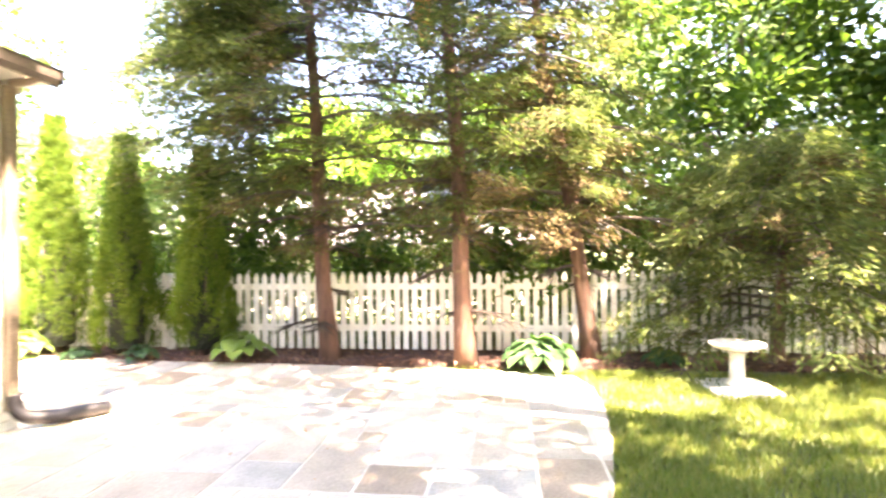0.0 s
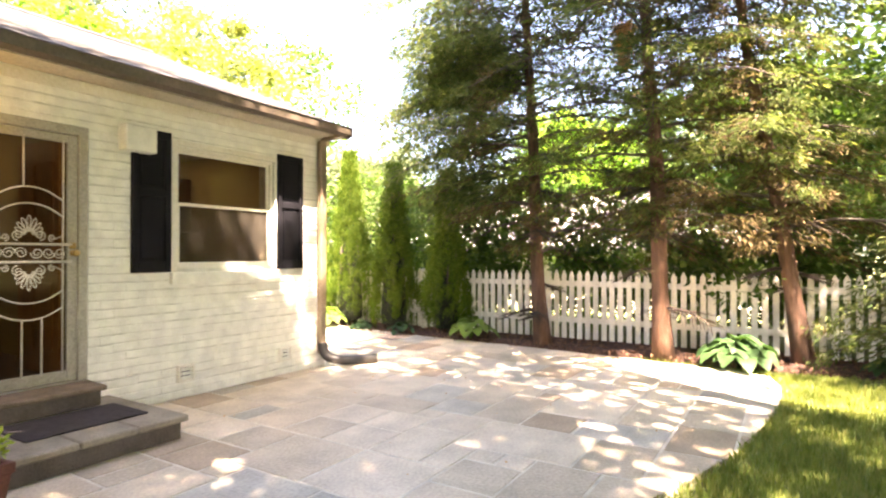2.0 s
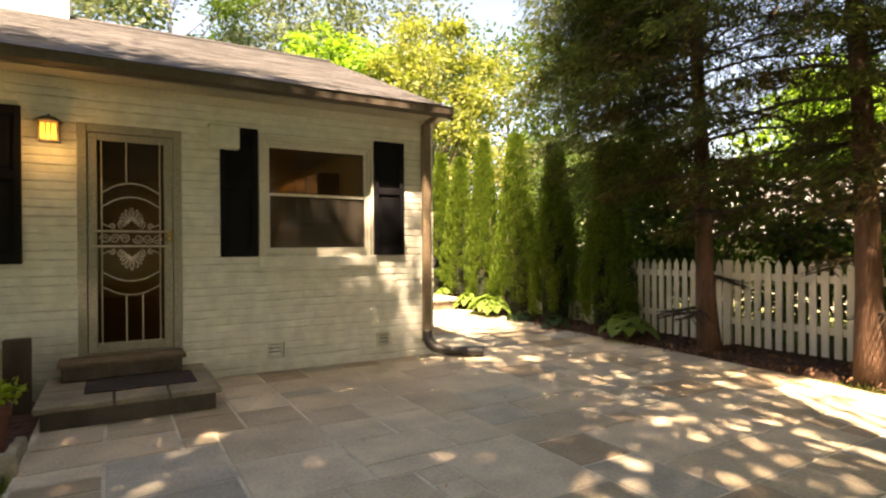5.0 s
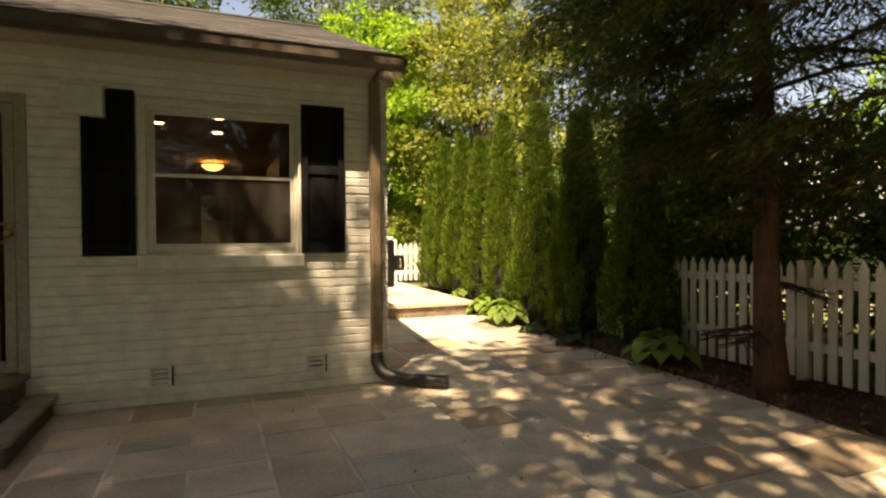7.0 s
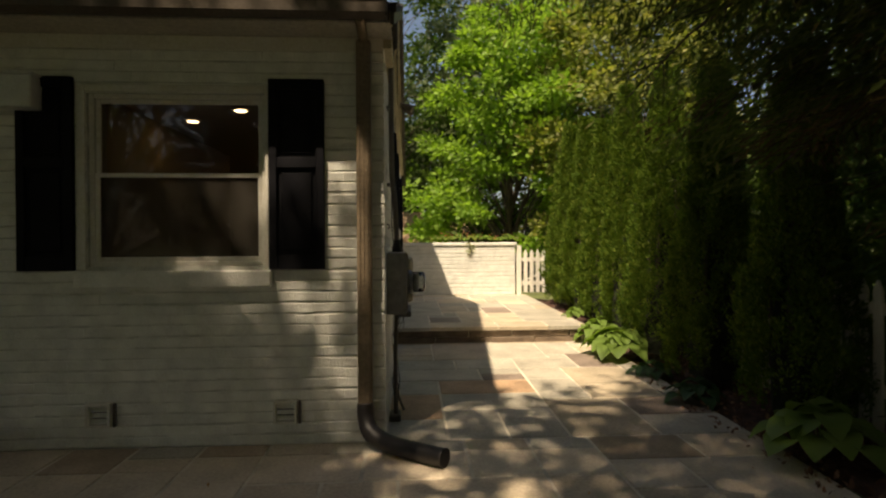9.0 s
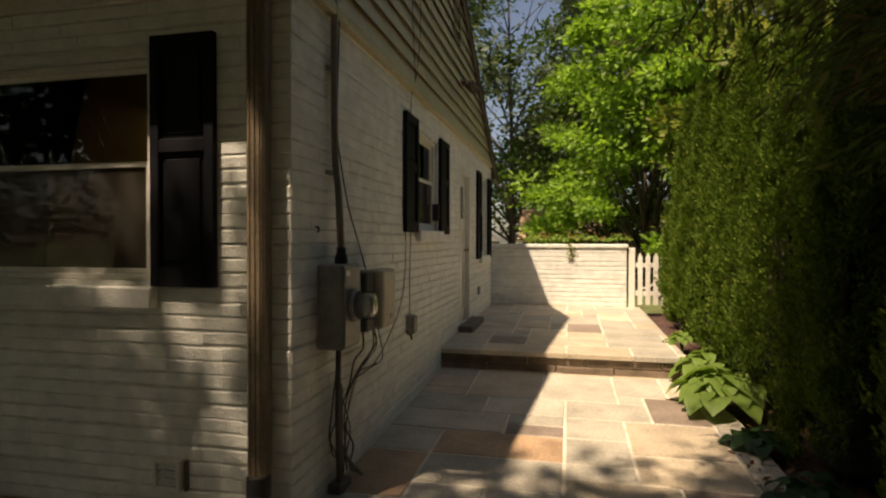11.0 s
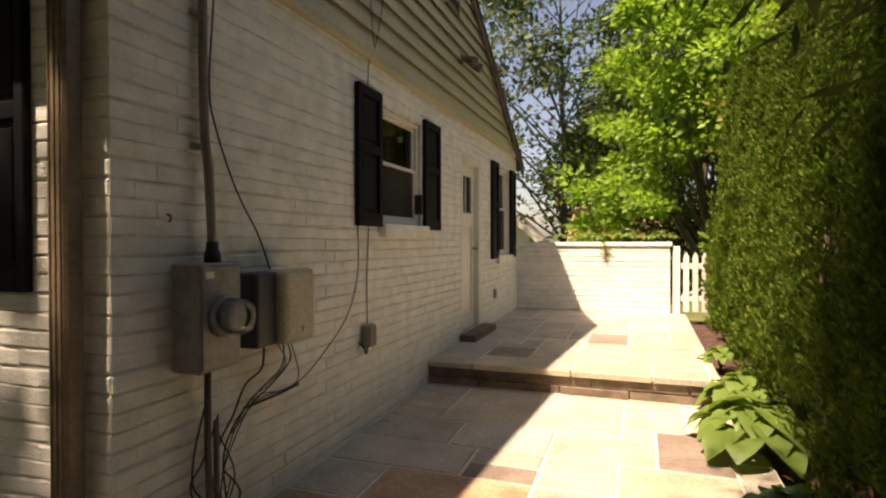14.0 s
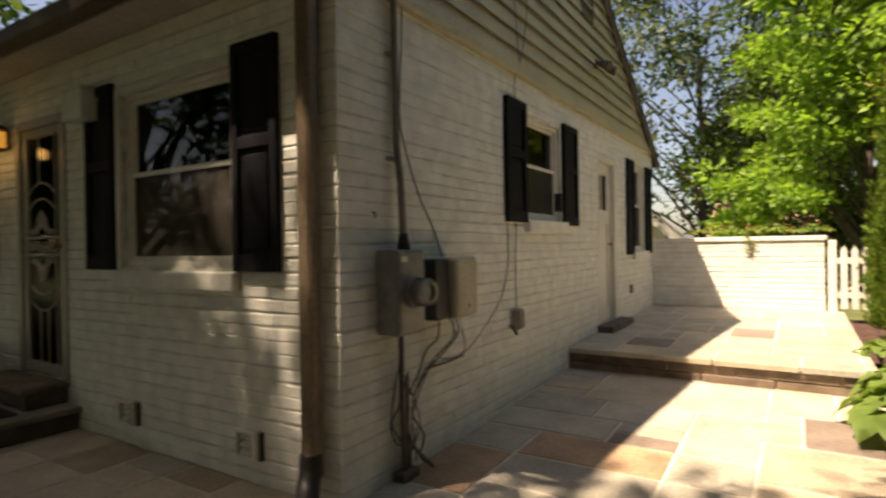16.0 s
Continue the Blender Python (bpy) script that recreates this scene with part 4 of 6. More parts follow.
# ---- plants ----
def deciduous(name, label, at, height, crown_r, trunk_r, leaf_mat, n, leaf, seed, low=0.35, clumps=46, bark=None, category="tree", bare=0, clump_r=0.2, lean=(0, 0), rise=0.16):
    """A tapered trunk, forking limbs and a crown of leaf clumps with gaps between them."""
    rng = random.Random(seed)
    t = thing(name, label, category, at=at)
    x, y, z = at
    bark = bark or M_BARK_GREY
    top = Vector((x + lean[0] + rng.uniform(-0.4, 0.4), y + lean[1] + rng.uniform(-0.4, 0.4), z + height * 0.8))
    stem = curve([(x, y, z - 0.1), (x + lean[0] * 0.45 + rng.uniform(-0.15, 0.15), y + lean[1] * 0.45 + rng.uniform(-0.15, 0.15), z + height * 0.3), top], 6)
    part("trunk", tube(stem, [trunk_r * (1.25 if i == 0 else 1 - 0.85 * i / (len(stem) - 1)) for i in range(len(stem))], 9), bark, t)
    cen, drc = [], []
    g = np.random.default_rng(seed)
    per = n // clumps
    for k in range(clumps + bare):
        f = low + (0.95 - low) * ((k + 0.5) / clumps if k < clumps else rng.random())
        f = min(0.98, f)
        a = k * 2.39996 + rng.uniform(-0.4, 0.4)
        h = (f - low) / (1 - low)
        reach = crown_r * math.sqrt(max(0.04, 1 - (2 * h - 0.75) ** 2 / 1.65)) * rng.uniform(0.45, 1.05)
        end = Vector((x + lean[0] + reach * math.cos(a), y + lean[1] + reach * math.sin(a), z + height * f + rng.uniform(-0.05, 0.1) * height * 0.5))
        st = stem[min(len(stem) - 1, int(len(stem) * max(0.1, f - rise)))]
        if k >= clumps:
            end = st + (end - st) * 1.25
            end.z = st.z + 0.35 * reach
        mid = st.lerp(end, 0.55) + Vector((0, 0, (0.12 if k < clumps else 0.45) * reach))
        pts = curve([st, mid, end], 3)
        r0 = trunk_r * 0.32 * (1.1 - 0.7 * h)
        limb = tube(pts, [r0 * (1 - 0.85 * i / (len(pts) - 1)) for i in range(len(pts))], 5)
        if k >= clumps:
            for q in range(3):
                tip = end + Vector((rng.uniform(-1, 1), rng.uniform(-1, 1), rng.uniform(-0.7, 0.4))) * crown_r * 0.22
                part("twig", tube([pts[-2 - q % 2], tip], [r0 * 0.3, r0 * 0.08], 4), bark, t)
            part("limb", limb, bark, t)
            continue
        part("limb", limb, bark, t)
        cr = crown_r * clump_r * rng.uniform(0.7, 1.5)
        for sub in range(5):
            o = end + Vector((rng.gauss(0, 1), rng.gauss(0, 1), rng.gauss(0, 0.6))) * cr * 0.75
            m = per // 5
            q = g.normal(size=(m, 3)) * np.array([1, 1, 0.55]) * cr * 0.48
            cen.append(q + np.array(o))
            out = q / (np.linalg.norm(q, axis=1)[:, None] + 1e-6) + np.array([math.cos(a), math.sin(a), -0.35]) * 0.6
            drc.append(out)
    leaves("crown", np.concatenate(cen), leaf, leaf * 0.62, leaf_mat, t, up=1.2, along=np.concatenate(drc) * 0.8, seed=seed)
    return t


def conifer(label, at, height, trunk_r, lean, reach, first, seed, density=1.0, dead=0, count=64, needle=0.095, droop=0.22, west=2.0, low_west=0.30, top=1.9, upper=1.0, north=1.22, south=0.45, over=0):
    """A conifer with a bare reddish trunk and tiers of flat, drooping sprays."""
    rng = random.Random(seed)
    g = np.random.default_rng(seed)
    t = thing("conifer", label, "tree", "conifers along the fence", at=at)
    x, y, z = at

    def axis(h):
        k = h / height
        return Vector((x + lean[0] * (1 - (1 - k) ** 2) + 0.04 * math.sin(h * 1.7 + seed), y + lean[1] * (1 - (1 - k) ** 2) + 0.04 * math.cos(h * 1.3 + seed), z + h))

    hs = [height * i / 22 for i in range(23)]
    pts = [axis(h) for h in hs]
    pts[0].z -= 0.1
    part("trunk", tube(pts, [trunk_r * (1.35 if i == 0 else 1.08 if i == 1 else 1 - 0.9 * i / 22) for i in range(23)], 11), M_BARK, t)
    cen, drc, inner_cen, inner_drc = [], [], [], []
    twigs = bmesh.new()
    for k in range(count + dead + over):
        is_dead = count <= k < count + dead
        draped = k >= count + dead
        h = first + (height * 0.97 - first) * (k / count) ** 0.9 if not is_dead else rng.uniform(0.5, first + 1.2)
        a = k * 2.39996 + rng.uniform(-0.3, 0.3)
        w = 1 - (h - first) / (height - first) if h > first else 1.0
        L = reach * (0.25 + 0.75 * max(0, w) ** 0.8) * rng.uniform(0.65, 1.15)
        if is_dead:
            L *= 0.22
        elif math.sin(a) > 0.3:
            L *= north if h < 5.3 else min(north, 1.0)
        # crown above 5.3 m lies out of view; widened to throw more shade
        if h > 5.3:
            L *= upper
        if math.cos(a) < 0:
            L = min(L, min(west * (south if math.sin(a) < -0.1 else 1.0) * (upper if h > 5.3 else 1.0), low_west + max(0, h - 2.5) * 1.3) / max(0.12, -math.cos(a)))
        if draped:
            a = radians(rng.uniform(46, 150))
            low = a < 1.66
            h = rng.uniform(2.3, 5.0) if low else rng.uniform(3.3, 6.0)
            L = (3.0 - 0.15 * h) * rng.uniform(0.75, 1.1) if low else rng.uniform(1.4, 2.5)
        p0 = axis(h)
        d = Vector((math.cos(a), math.sin(a), 0))
        bend = [p0 + d * L * s + Vector((0, 0, L * (0.28 * s - droop * 2.2 * s * s))) for s in (0, 0.25, 0.5, 0.75, 1.0)]
        r0 = 0.012 + 0.016 * max(0.2, w)
        limb = tube(bend, [r0, r0 * 0.8, r0 * 0.6, r0 * 0.4, r0 * 0.2], 5, closed_ends=False)
        side = Vector((-d.y, d.x, 0))
        for s in range(12):
            f = 0.18 + 0.82 * s / 11
            i = min(3, int(f * 4))
            o = bend[i].lerp(bend[i + 1], f * 4 - i)
            for sg in (-1, 1):
                tl = L * 0.42 * (1.12 - f) * rng.uniform(0.6, 1.25) + 0.19
                tip = o + (side * sg * 0.85 + d * 0.65) * tl + Vector((0, 0, -tl * rng.uniform(0.1, 0.5)))
                if is_dead or s % 3 == 0:
                    tube([o, tip], [r0 * 0.28, r0 * 0.1], 3, twigs, closed_ends=False)
                if is_dead:
                    continue
                if rng.random() > (0.9 if draped else 0.42 if h < 1.9 else 0.60 if h < 2.9 else 0.46 if h < 5.3 else 0.42) * (1.3 if north > 1.3 and math.sin(a) > 0.3 else 1.0):
                    continue
                m = int((24 + 70 * tl) * density * (0.75 if draped else top if h > 5.3 else 1.0))
                u = g.random((m, 1))
                q = np.array(o)[None] * (1 - u) + np.array(tip)[None] * u
                q += g.normal(size=(m, 3)) * np.array([0.075, 0.075, 0.045])
                brown = not draped and (f < (0.34 if height > 5 else 0.1) or rng.random() < (0.55 if h < 2.6 else 0.12) * (1.0 if height > 5 else 0.25))
                (inner_cen if brown else cen).append(q)
                (inner_drc if brown else drc).append(np.repeat(np.array((tip - o).normalized() + Vector((0, 0, -0.35)))[None], m, 0))
        part("limb", limb, M_TWIG if is_dead else M_BARK_GREY, t)
    tagged(part("twig_work", twigs, M_TWIG, t), kind="stuff")
    leaves("crown", np.concatenate(cen), needle, needle * 0.20, L_CEDAR, t, up=0.8, along=np.concatenate(drc) * 1.5, seed=seed, spread=0.6)
    tagged(leaves("inner_foliage", np.concatenate(inner_cen), needle, needle * 0.17, L_CEDAR_INNER, t, up=0.8, along=np.concatenate(inner_drc) * 1.5, seed=seed + 1, spread=0.6), "browned needles close to the trunk")
    return t


def arborvitae(label, at, height, radius, seed, n=30000, blunt=0.45, flake=0.042):
    """A dense column of upright flat sprays round a near-black core, coloured as the inner shade."""
    g = np.random.default_rng(seed)
    rng = random.Random(seed)
    t = thing("arborvitae", label, "shrub", "arborvitae hedge", at=at)
    x, y, z = at
    prof = lambda h: radius * (min(1.0, 0.75 + 1.6 * h) * (1 - h ** 1.6) ** 0.9 * (1 - blunt * h) + 0.01)
    for k in range(5):
        a = k * 1.26
        part("stem", tube([(x + 0.10 * math.cos(a), y + 0.10 * math.sin(a), z - 0.05), (x + 0.2 * math.cos(a), y + 0.2 * math.sin(a), z + height * 0.35), (x + 0.08 * math.cos(a), y + 0.08 * math.sin(a), z + height * 0.85)], [0.03, 0.022, 0.006], 5), M_BARK_GREY, t)
    # solid core, painted nearly black for the shade between the sprays
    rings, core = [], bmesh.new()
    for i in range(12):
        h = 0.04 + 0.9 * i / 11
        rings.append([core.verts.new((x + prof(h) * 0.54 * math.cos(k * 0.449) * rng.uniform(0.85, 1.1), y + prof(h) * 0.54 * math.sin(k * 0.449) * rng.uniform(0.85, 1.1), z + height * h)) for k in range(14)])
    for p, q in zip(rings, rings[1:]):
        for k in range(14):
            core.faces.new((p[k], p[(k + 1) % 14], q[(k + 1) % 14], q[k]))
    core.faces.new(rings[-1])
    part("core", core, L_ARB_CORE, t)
    sprays, tufts = n // 30, 165
    th = rng.random() * 0.02 + (np.arange(tufts) / tufts) ** 0.92 * 0.93
    ta = np.arange(tufts) * 2.39996 + g.normal(size=tufts) * 0.35
    tr = 0.64 + g.random(tufts) * 0.44
    tl = 0.08 + g.random(tufts) * 0.13
    pick = g.integers(0, tufts, sprays)
    u0 = g.random(sprays)
    h = np.clip(th[pick] + tl[pick] * u0, 0, 1.0)
    wide = 0.062 * (1.05 - u0)
    ring = np.array([prof(min(0.985, k)) for k in th])[pick]
    r = np.maximum(0.02, ring * tr[pick] * (1 - 0.12 * u0) + g.normal(size=sprays) * wide * 0.7)
    a = ta[pick] + g.normal(size=sprays) * wide / np.maximum(0.08, r)
    base = np.stack([x + r * np.cos(a), y + r * np.sin(a), z + height * h], 1)
    out = np.stack([np.cos(a), np.sin(a), np.full(sprays, 2.1)], 1)
    tang = np.stack([-np.sin(a), np.cos(a), np.zeros(sprays)], 1)
    u = g.random((sprays, 30, 1))
    tw = g.normal(size=(sprays, 1, 1)) * 0.6
    w = (g.random((sprays, 30, 1)) - 0.5) * 0.10 * (1 - u * 0.5)
    fan = out[:, None] * 0.42 * u * 0.18 + (tang[:, None] + out[:, None] * tw * 0.3) * w + g.normal(size=(sprays, 30, 3)) * 0.012
    cen = (base[:, None] + fan).reshape(-1, 3)
    drc = (out[:, None] * 0.7 + tang[:, None] * np.sign(w) * 0.8 + 0 * fan).reshape(-1, 3)
    leaves("crown", cen, flake, flake * 0.45, L_ARB, t, up=0.0, along=drc * 1.4, seed=seed, spread=0.45)
    return t


def hosta(label, at, radius, height, mat, seed, n=34, group="hostas", name="hosta"):
    """A mound of broad, arching leaves on stalks; each leaf is a mesh of its own."""
    rng = random.Random(seed)
    t = thing(name, label, "plant", group, at=at)
    c = Vector(at)
    for k in range(n):
        f = (k + 0.5) / n
        a = k * 2.39996 + rng.uniform(-0.2, 0.2)
        reach = radius * (0.25 + 0.75 * f) * rng.uniform(0.8, 1.1)
        top = height * (1.05 - 0.55 * f) * rng.uniform(0.85, 1.15)
        d, s = Vector((math.cos(a), math.sin(a), 0)), Vector((-math.sin(a), math.cos(a), 0))
        L, W = radius * 0.62 * rng.uniform(0.8, 1.15), radius * 0.27 * rng.uniform(0.85, 1.15)
        base = c + d * (reach - L * 0.5) + Vector((0, 0, top * 0.85))
        v, fc = [], []
        for i in range(6):
            u = i / 5
            mid = base + d * L * u + Vector((0, 0, L * (0.32 * u - 0.75 * u * u)))
            w = W * math.sin(math.pi * min(1, u * 0.93 + 0.06)) ** 0.8
            v += [mid + s * w + Vector((0, 0, w * 0.32)), mid, mid - s * w + Vector((0, 0, w * 0.32))]
            if i:
                b = 3 * i
                fc += [(b - 3, b - 2, b + 1, b), (b - 2, b - 1, b + 2, b + 1)]
        raw("leaf", v, fc, mat, t, smooth=True)
    for k in range(n // 2 if radius > 0.18 else 0):
        a = k * 2.39996 * 2
        d = Vector((math.cos(a), math.sin(a), 0))
        part("stalk", tube([c + Vector((0, 0, -0.03)), c + d * radius * 0.25 + Vector((0, 0, height * 0.75))], [0.008, 0.004], 4), mat, t)
    return t


# the three bare-trunked conifers, and a low-branched one past them
conifer("tall conifer with a bare reddish trunk by the fence", (2.92, -1.78, 0.0), 10.0, 0.115, (0.15, 0.45), 2.7, 1.4, 11, dead=6, west=1.5, top=1.25, count=84, upper=1.3, north=1.36, south=0.9, over=58)
conifer("tall conifer with a reddish trunk and a dead orange bough", (2.72, -3.60, 0.0), 9.5, 0.12, (0.05, 0.35), 2.9, 1.6, 12, dead=6, west=2.6, top=1.7, count=92, upper=1.6, south=0.7, density=1.15)
conifer("leaning conifer with a bare reddish trunk by the fence", (3.10, -5.20, 0.0), 9.0, 0.11, (-0.05, 0.9), 2.3, 1.5, 13, dead=6, west=0.9, top=1.9, count=92, upper=1.6, density=1.5)
conifer("dense dark conifer with boughs down to the mulch", (3.0, -7.35, 0.0), 2.9, 0.09, (0.0, 0.0), 2.5, 0.5, 14, density=1.5, count=60, west=3.0, low_west=1.4, top=1.0, north=0.95, droop=0.3)
bough = thing("dead_bough", "bundle of dead orange needles hanging in a conifer", "branch", at=(2.62, -3.0, 4.3))
part("twig", tube(curve([(2.74, -3.3, 4.75), (2.66, -3.08, 4.55), (2.60, -3.02, 4.1)], 4), 0.012, 5), M_BARK, bough)
g = np.random.default_rng(5)
u = g.random((900, 1))
q = np.array([[2.66, -3.05, 4.62]]) + u * np.array([[-0.05, -0.02, -0.62]]) + g.normal(size=(900, 3)) * np.array([0.06, 0.07, 0.04]) * (1.1 - u * 0.7)
leaves("needles", q, 0.13, 0.02, L_DEAD, bough, along=np.tile([[0.0, -0.15, -1.6]], (900, 1)), seed=5, spread=0.5)

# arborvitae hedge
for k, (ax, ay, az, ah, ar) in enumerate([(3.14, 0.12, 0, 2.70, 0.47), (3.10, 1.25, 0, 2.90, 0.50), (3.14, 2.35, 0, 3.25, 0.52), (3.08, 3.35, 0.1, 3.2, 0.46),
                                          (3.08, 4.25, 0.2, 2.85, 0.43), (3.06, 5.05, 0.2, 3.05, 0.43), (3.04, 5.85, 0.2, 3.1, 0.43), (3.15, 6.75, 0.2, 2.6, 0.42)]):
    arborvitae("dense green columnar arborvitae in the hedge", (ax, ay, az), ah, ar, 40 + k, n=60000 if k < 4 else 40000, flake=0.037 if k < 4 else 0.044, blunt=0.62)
# hostas and low plants along the bed
hosta("broad-leaved green hosta under the conifers", (2.62, -4.45, 0.0), 0.46, 0.36, L_HOSTA, 61, 40)
hosta("broad-leaved green hosta by the lawn", (2.85, -5.95, 0.0), 0.26, 0.2, L_HOSTA, 62, 26)
hosta("light green hosta beside the patio edge", (2.80, -0.55, 0.0), 0.38, 0.36, L_HOSTA_LIGHT, 63, 26)
hosta("light green hosta below the terrace step", (2.62, 2.50, 0.03), 0.40, 0.38, L_HOSTA_LIGHT, 64, 34)
hosta("light green hosta at the terrace corner", (2.68, 3.35, 0.05), 0.30, 0.36, L_HOSTA_LIGHT, 65, 26)
hosta("small yellow-green plant beside the terrace", (2.62, 4.2, 0.25), 0.20, 0.2, L_HOSTA_LIGHT, 66, 22)
hosta("small green plant at the hedge's foot", (2.66, 0.75, 0.0), 0.24, 0.2, L_HOSTA, 67, 18)
hosta("small green plant at the hedge's foot", (2.66, 1.65, 0.0), 0.22, 0.18, L_HOSTA, 68, 18)

# trees round the place
deciduous("maple_tree", "bright green maple behind the terrace wall", (3.6, 14.2, 0), 9.0, 3.1, 0.16, L_MAPLE, 30000, 0.19, 71, low=0.15, clumps=64, clump_r=0.125)
deciduous("olive_green_tree", "olive-green tree behind the hedge", (7.0, 12.5, 0), 9.5, 3.6, 0.2, L_OLIVE, 28000, 0.18, 72, low=0.12, clumps=60, clump_r=0.125)
deciduous("shade_tree", "large tree with thin bare branches against the sky", (-1.0, 21.0, 0), 16.0, 5.0, 0.17, L_OAK, 17000, 0.2, 73, low=0.16, clumps=36, bare=6, clump_r=0.14, rise=0.0)
for k, (x, y, h, r, mt, ms) in enumerate([(8.5, 20, 14.5, 4.6, L_SPRING, "light green"), (14, 17, 12, 4.8, L_OAK, "dark green"), (2.8, 26, 13, 5, L_OAK, "dark green"), (4.8, 21.5, 15, 4.2, L_SPRING, "light green"), (-6, 17, 18.5, 5.0, L_SPRING, "light green"),
                                          (-10.5, 19, 17.5, 4.8, L_SPRING, "light green"), (-15, 17, 12, 4.5, L_OAK, "dark green"), (12, 9, 5.2, 2.8, L_SPRING, "light green"), (14, 1.5, 5.6, 2.6, L_MAPLE, "bright green"),
                                          (9.5, -9.5, 8.5, 3.4, L_OAK, "dark green"), (12, -4.5, 6.2, 2.8, L_OAK, "dark green"), (8, -14, 10, 4.2, L_OAK, "dark green"), (16, -11, 12, 4.5, L_SPRING, "light green"),
                                          (24, 3, 9, 4, L_OAK, "dark green"), (0.9, 26, 8.5, 2.8, L_OAK, "dark green"), (20, -4, 7.5, 4, L_SPRING, "light green")]):
    deciduous("background_tree", f"{ms} leafy tree beyond the fence", (x, y, 0), h, r, 0.2, mt, 15000, 0.24, 80 + k, low=0.12, clumps=42)
for k, (x, y, h) in enumerate([(5.3, -0.4, 2.7), (5.6, -2.6, 2.2), (5.2, -4.8, 2.5), (5.8, 1.6, 3.0), (5.4, -7.3, 3.0), (6.0, 4.0, 3.2), (5.0, -9.6, 3.2), (2.5, 16.4, 3.0)]):
    deciduous("background_shrub", "dark leafy shrub beyond the fence", (x, y, 0), h, 1.5, 0.05, L_OAK, 6500, 0.13, 140 + k, low=0.12, clumps=30, category="shrub", clump_r=0.25)
# unseen trees over the patio, on the lawn side, added to cast shade
deciduous("oak_tree", "unseen tall oak added to shade the far lawn", (0.2, -11.8, 0), 10.5, 2.8, 0.24, L_OAK, 7000, 0.22, 97, low=0.5, clumps=28, clump_r=0.24, lean=(2.3, 1.8))
deciduous("oak_tree", "tall spreading oak that shades the patio", (-8.2, -7.8, 0), 11.0, 4.0, 0.32, L_OAK, 50000, 0.20, 95, low=0.5, clumps=76, clump_r=0.19, lean=(2.25, 1.9))
deciduous("oak_tree", "unseen slender oak added to dapple the patio with shade", (-1.1, -10.0, 0), 9.5, 1.6, 0.15, L_OAK, 5200, 0.19, 99, low=0.62, clumps=24, clump_r=0.28, lean=(1.1, 5.75))
# seen only in reflections; tall and dense to keep sky light off the house
for k, (x, y, h, r) in enumerate([(-13, -6, 14, 5), (-9.5, -14, 16, 6), (-4.5, -17, 16, 6), (5.5, -18, 15, 5.6), (-14, 0, 10, 4), (0.6, -20, 16, 6)]):
    deciduous("background_tree", "dark green leafy tree across the lawn", (x, y, 0), h, r, 0.25, L_OAK, 17000, 0.28, 110 + k, low=0.12, clumps=44)


# ---- fences ----
def picket_shape(y, x, z0, h, w=0.075, t=0.02, along="y"):
    p = [(-w / 2, 0), (w / 2, 0), (w / 2, h - 0.075), (w * 0.36, h - 0.055), (0, h), (-w * 0.36, h - 0.055), (-w / 2, h - 0.075)]
    n = len(p)
    v = [((x + d, y + a, z0 + b) if along == "y" else (x + a, y + d, z0 + b)) for d in (0, t) for a, b in p]
    return v, [tuple(range(n)), tuple(range(2 * n - 1, n - 1, -1))] + [(k, (k + 1) % n, n + (k + 1) % n, n + k) for k in range(n)]


fence = thing("picket_fence", "white wooden picket fence along the bed", "fence", at=(3.45, -3.5, 0))
rng = random.Random(3)
y = -11.5
while y < 7.2:
    zb = 0.05 if y < 3.4 else 0.25
    raw("picket", *picket_shape(y + rng.uniform(-0.004, 0.004), 3.45 + rng.uniform(-0.004, 0.004), zb, 1.08 + rng.uniform(-0.012, 0.012)), M_FENCE, fence)
    y += 0.128
for y0 in (-11.5, -9.0, -6.55, -4.1, -1.65, 0.8, 3.25):
    part("post", box(3.475, 3.57, y0, y0 + 0.095, -0.1, 1.12, 0.008), M_FENCE, fence)
    for zr in (0.30, 0.88):
        part("rail", box(3.472, 3.51, y0 + 0.096, y0 + 2.449, zr, zr + 0.085, 0.004), M_FENCE, fence)
gate = thing("garden_gate", "white picket gate with a diagonal brace", "gate", at=(2.9, 7.45, 0.36))
part("gate_post", box(2.36, 2.46, 7.42, 7.52, 0.1, 1.36, 0.008), M_FENCE, gate)
part("gate_post", box(3.50, 3.60, 7.42, 7.52, 0.1, 1.36, 0.008), M_FENCE, gate)
for k in range(8):
    raw("picket", *picket_shape(7.40, 2.54 + k * 0.125, 0.40, 0.88, along="x"), M_FENCE, gate)
for zr in (0.55, 1.03):
    part("rail", box(2.47, 3.48, 7.422, 7.46, zr, zr + 0.08, 0.004), M_FENCE, gate)
brace = [(x, yy, z) for yy in (7.424, 7.456) for x, z in ((2.47, 0.64), (2.55, 0.64), (3.46, 1.02), (3.38, 1.02))]
raw("brace", brace, [(0, 1, 2, 3), (7, 6, 5, 4), (0, 4, 5, 1), (1, 5, 6, 2), (2, 6, 7, 3), (3, 7, 4, 0)], M_FENCE, gate)

# ---- terrace wall of white brick, with flowers on it ----
low_wall = tagged(part("garden_wall", box(0.004, 2.32, 7.408, 7.62, 0.2, 1.36), M_MORTAR), "low white painted brick wall behind the terrace", "wall", kind="structure")
part("coping", box(0.004, 2.35, 7.375, 7.65, 1.361, 1.425, 0.01), M_BRICK, low_wall)
shared = {}
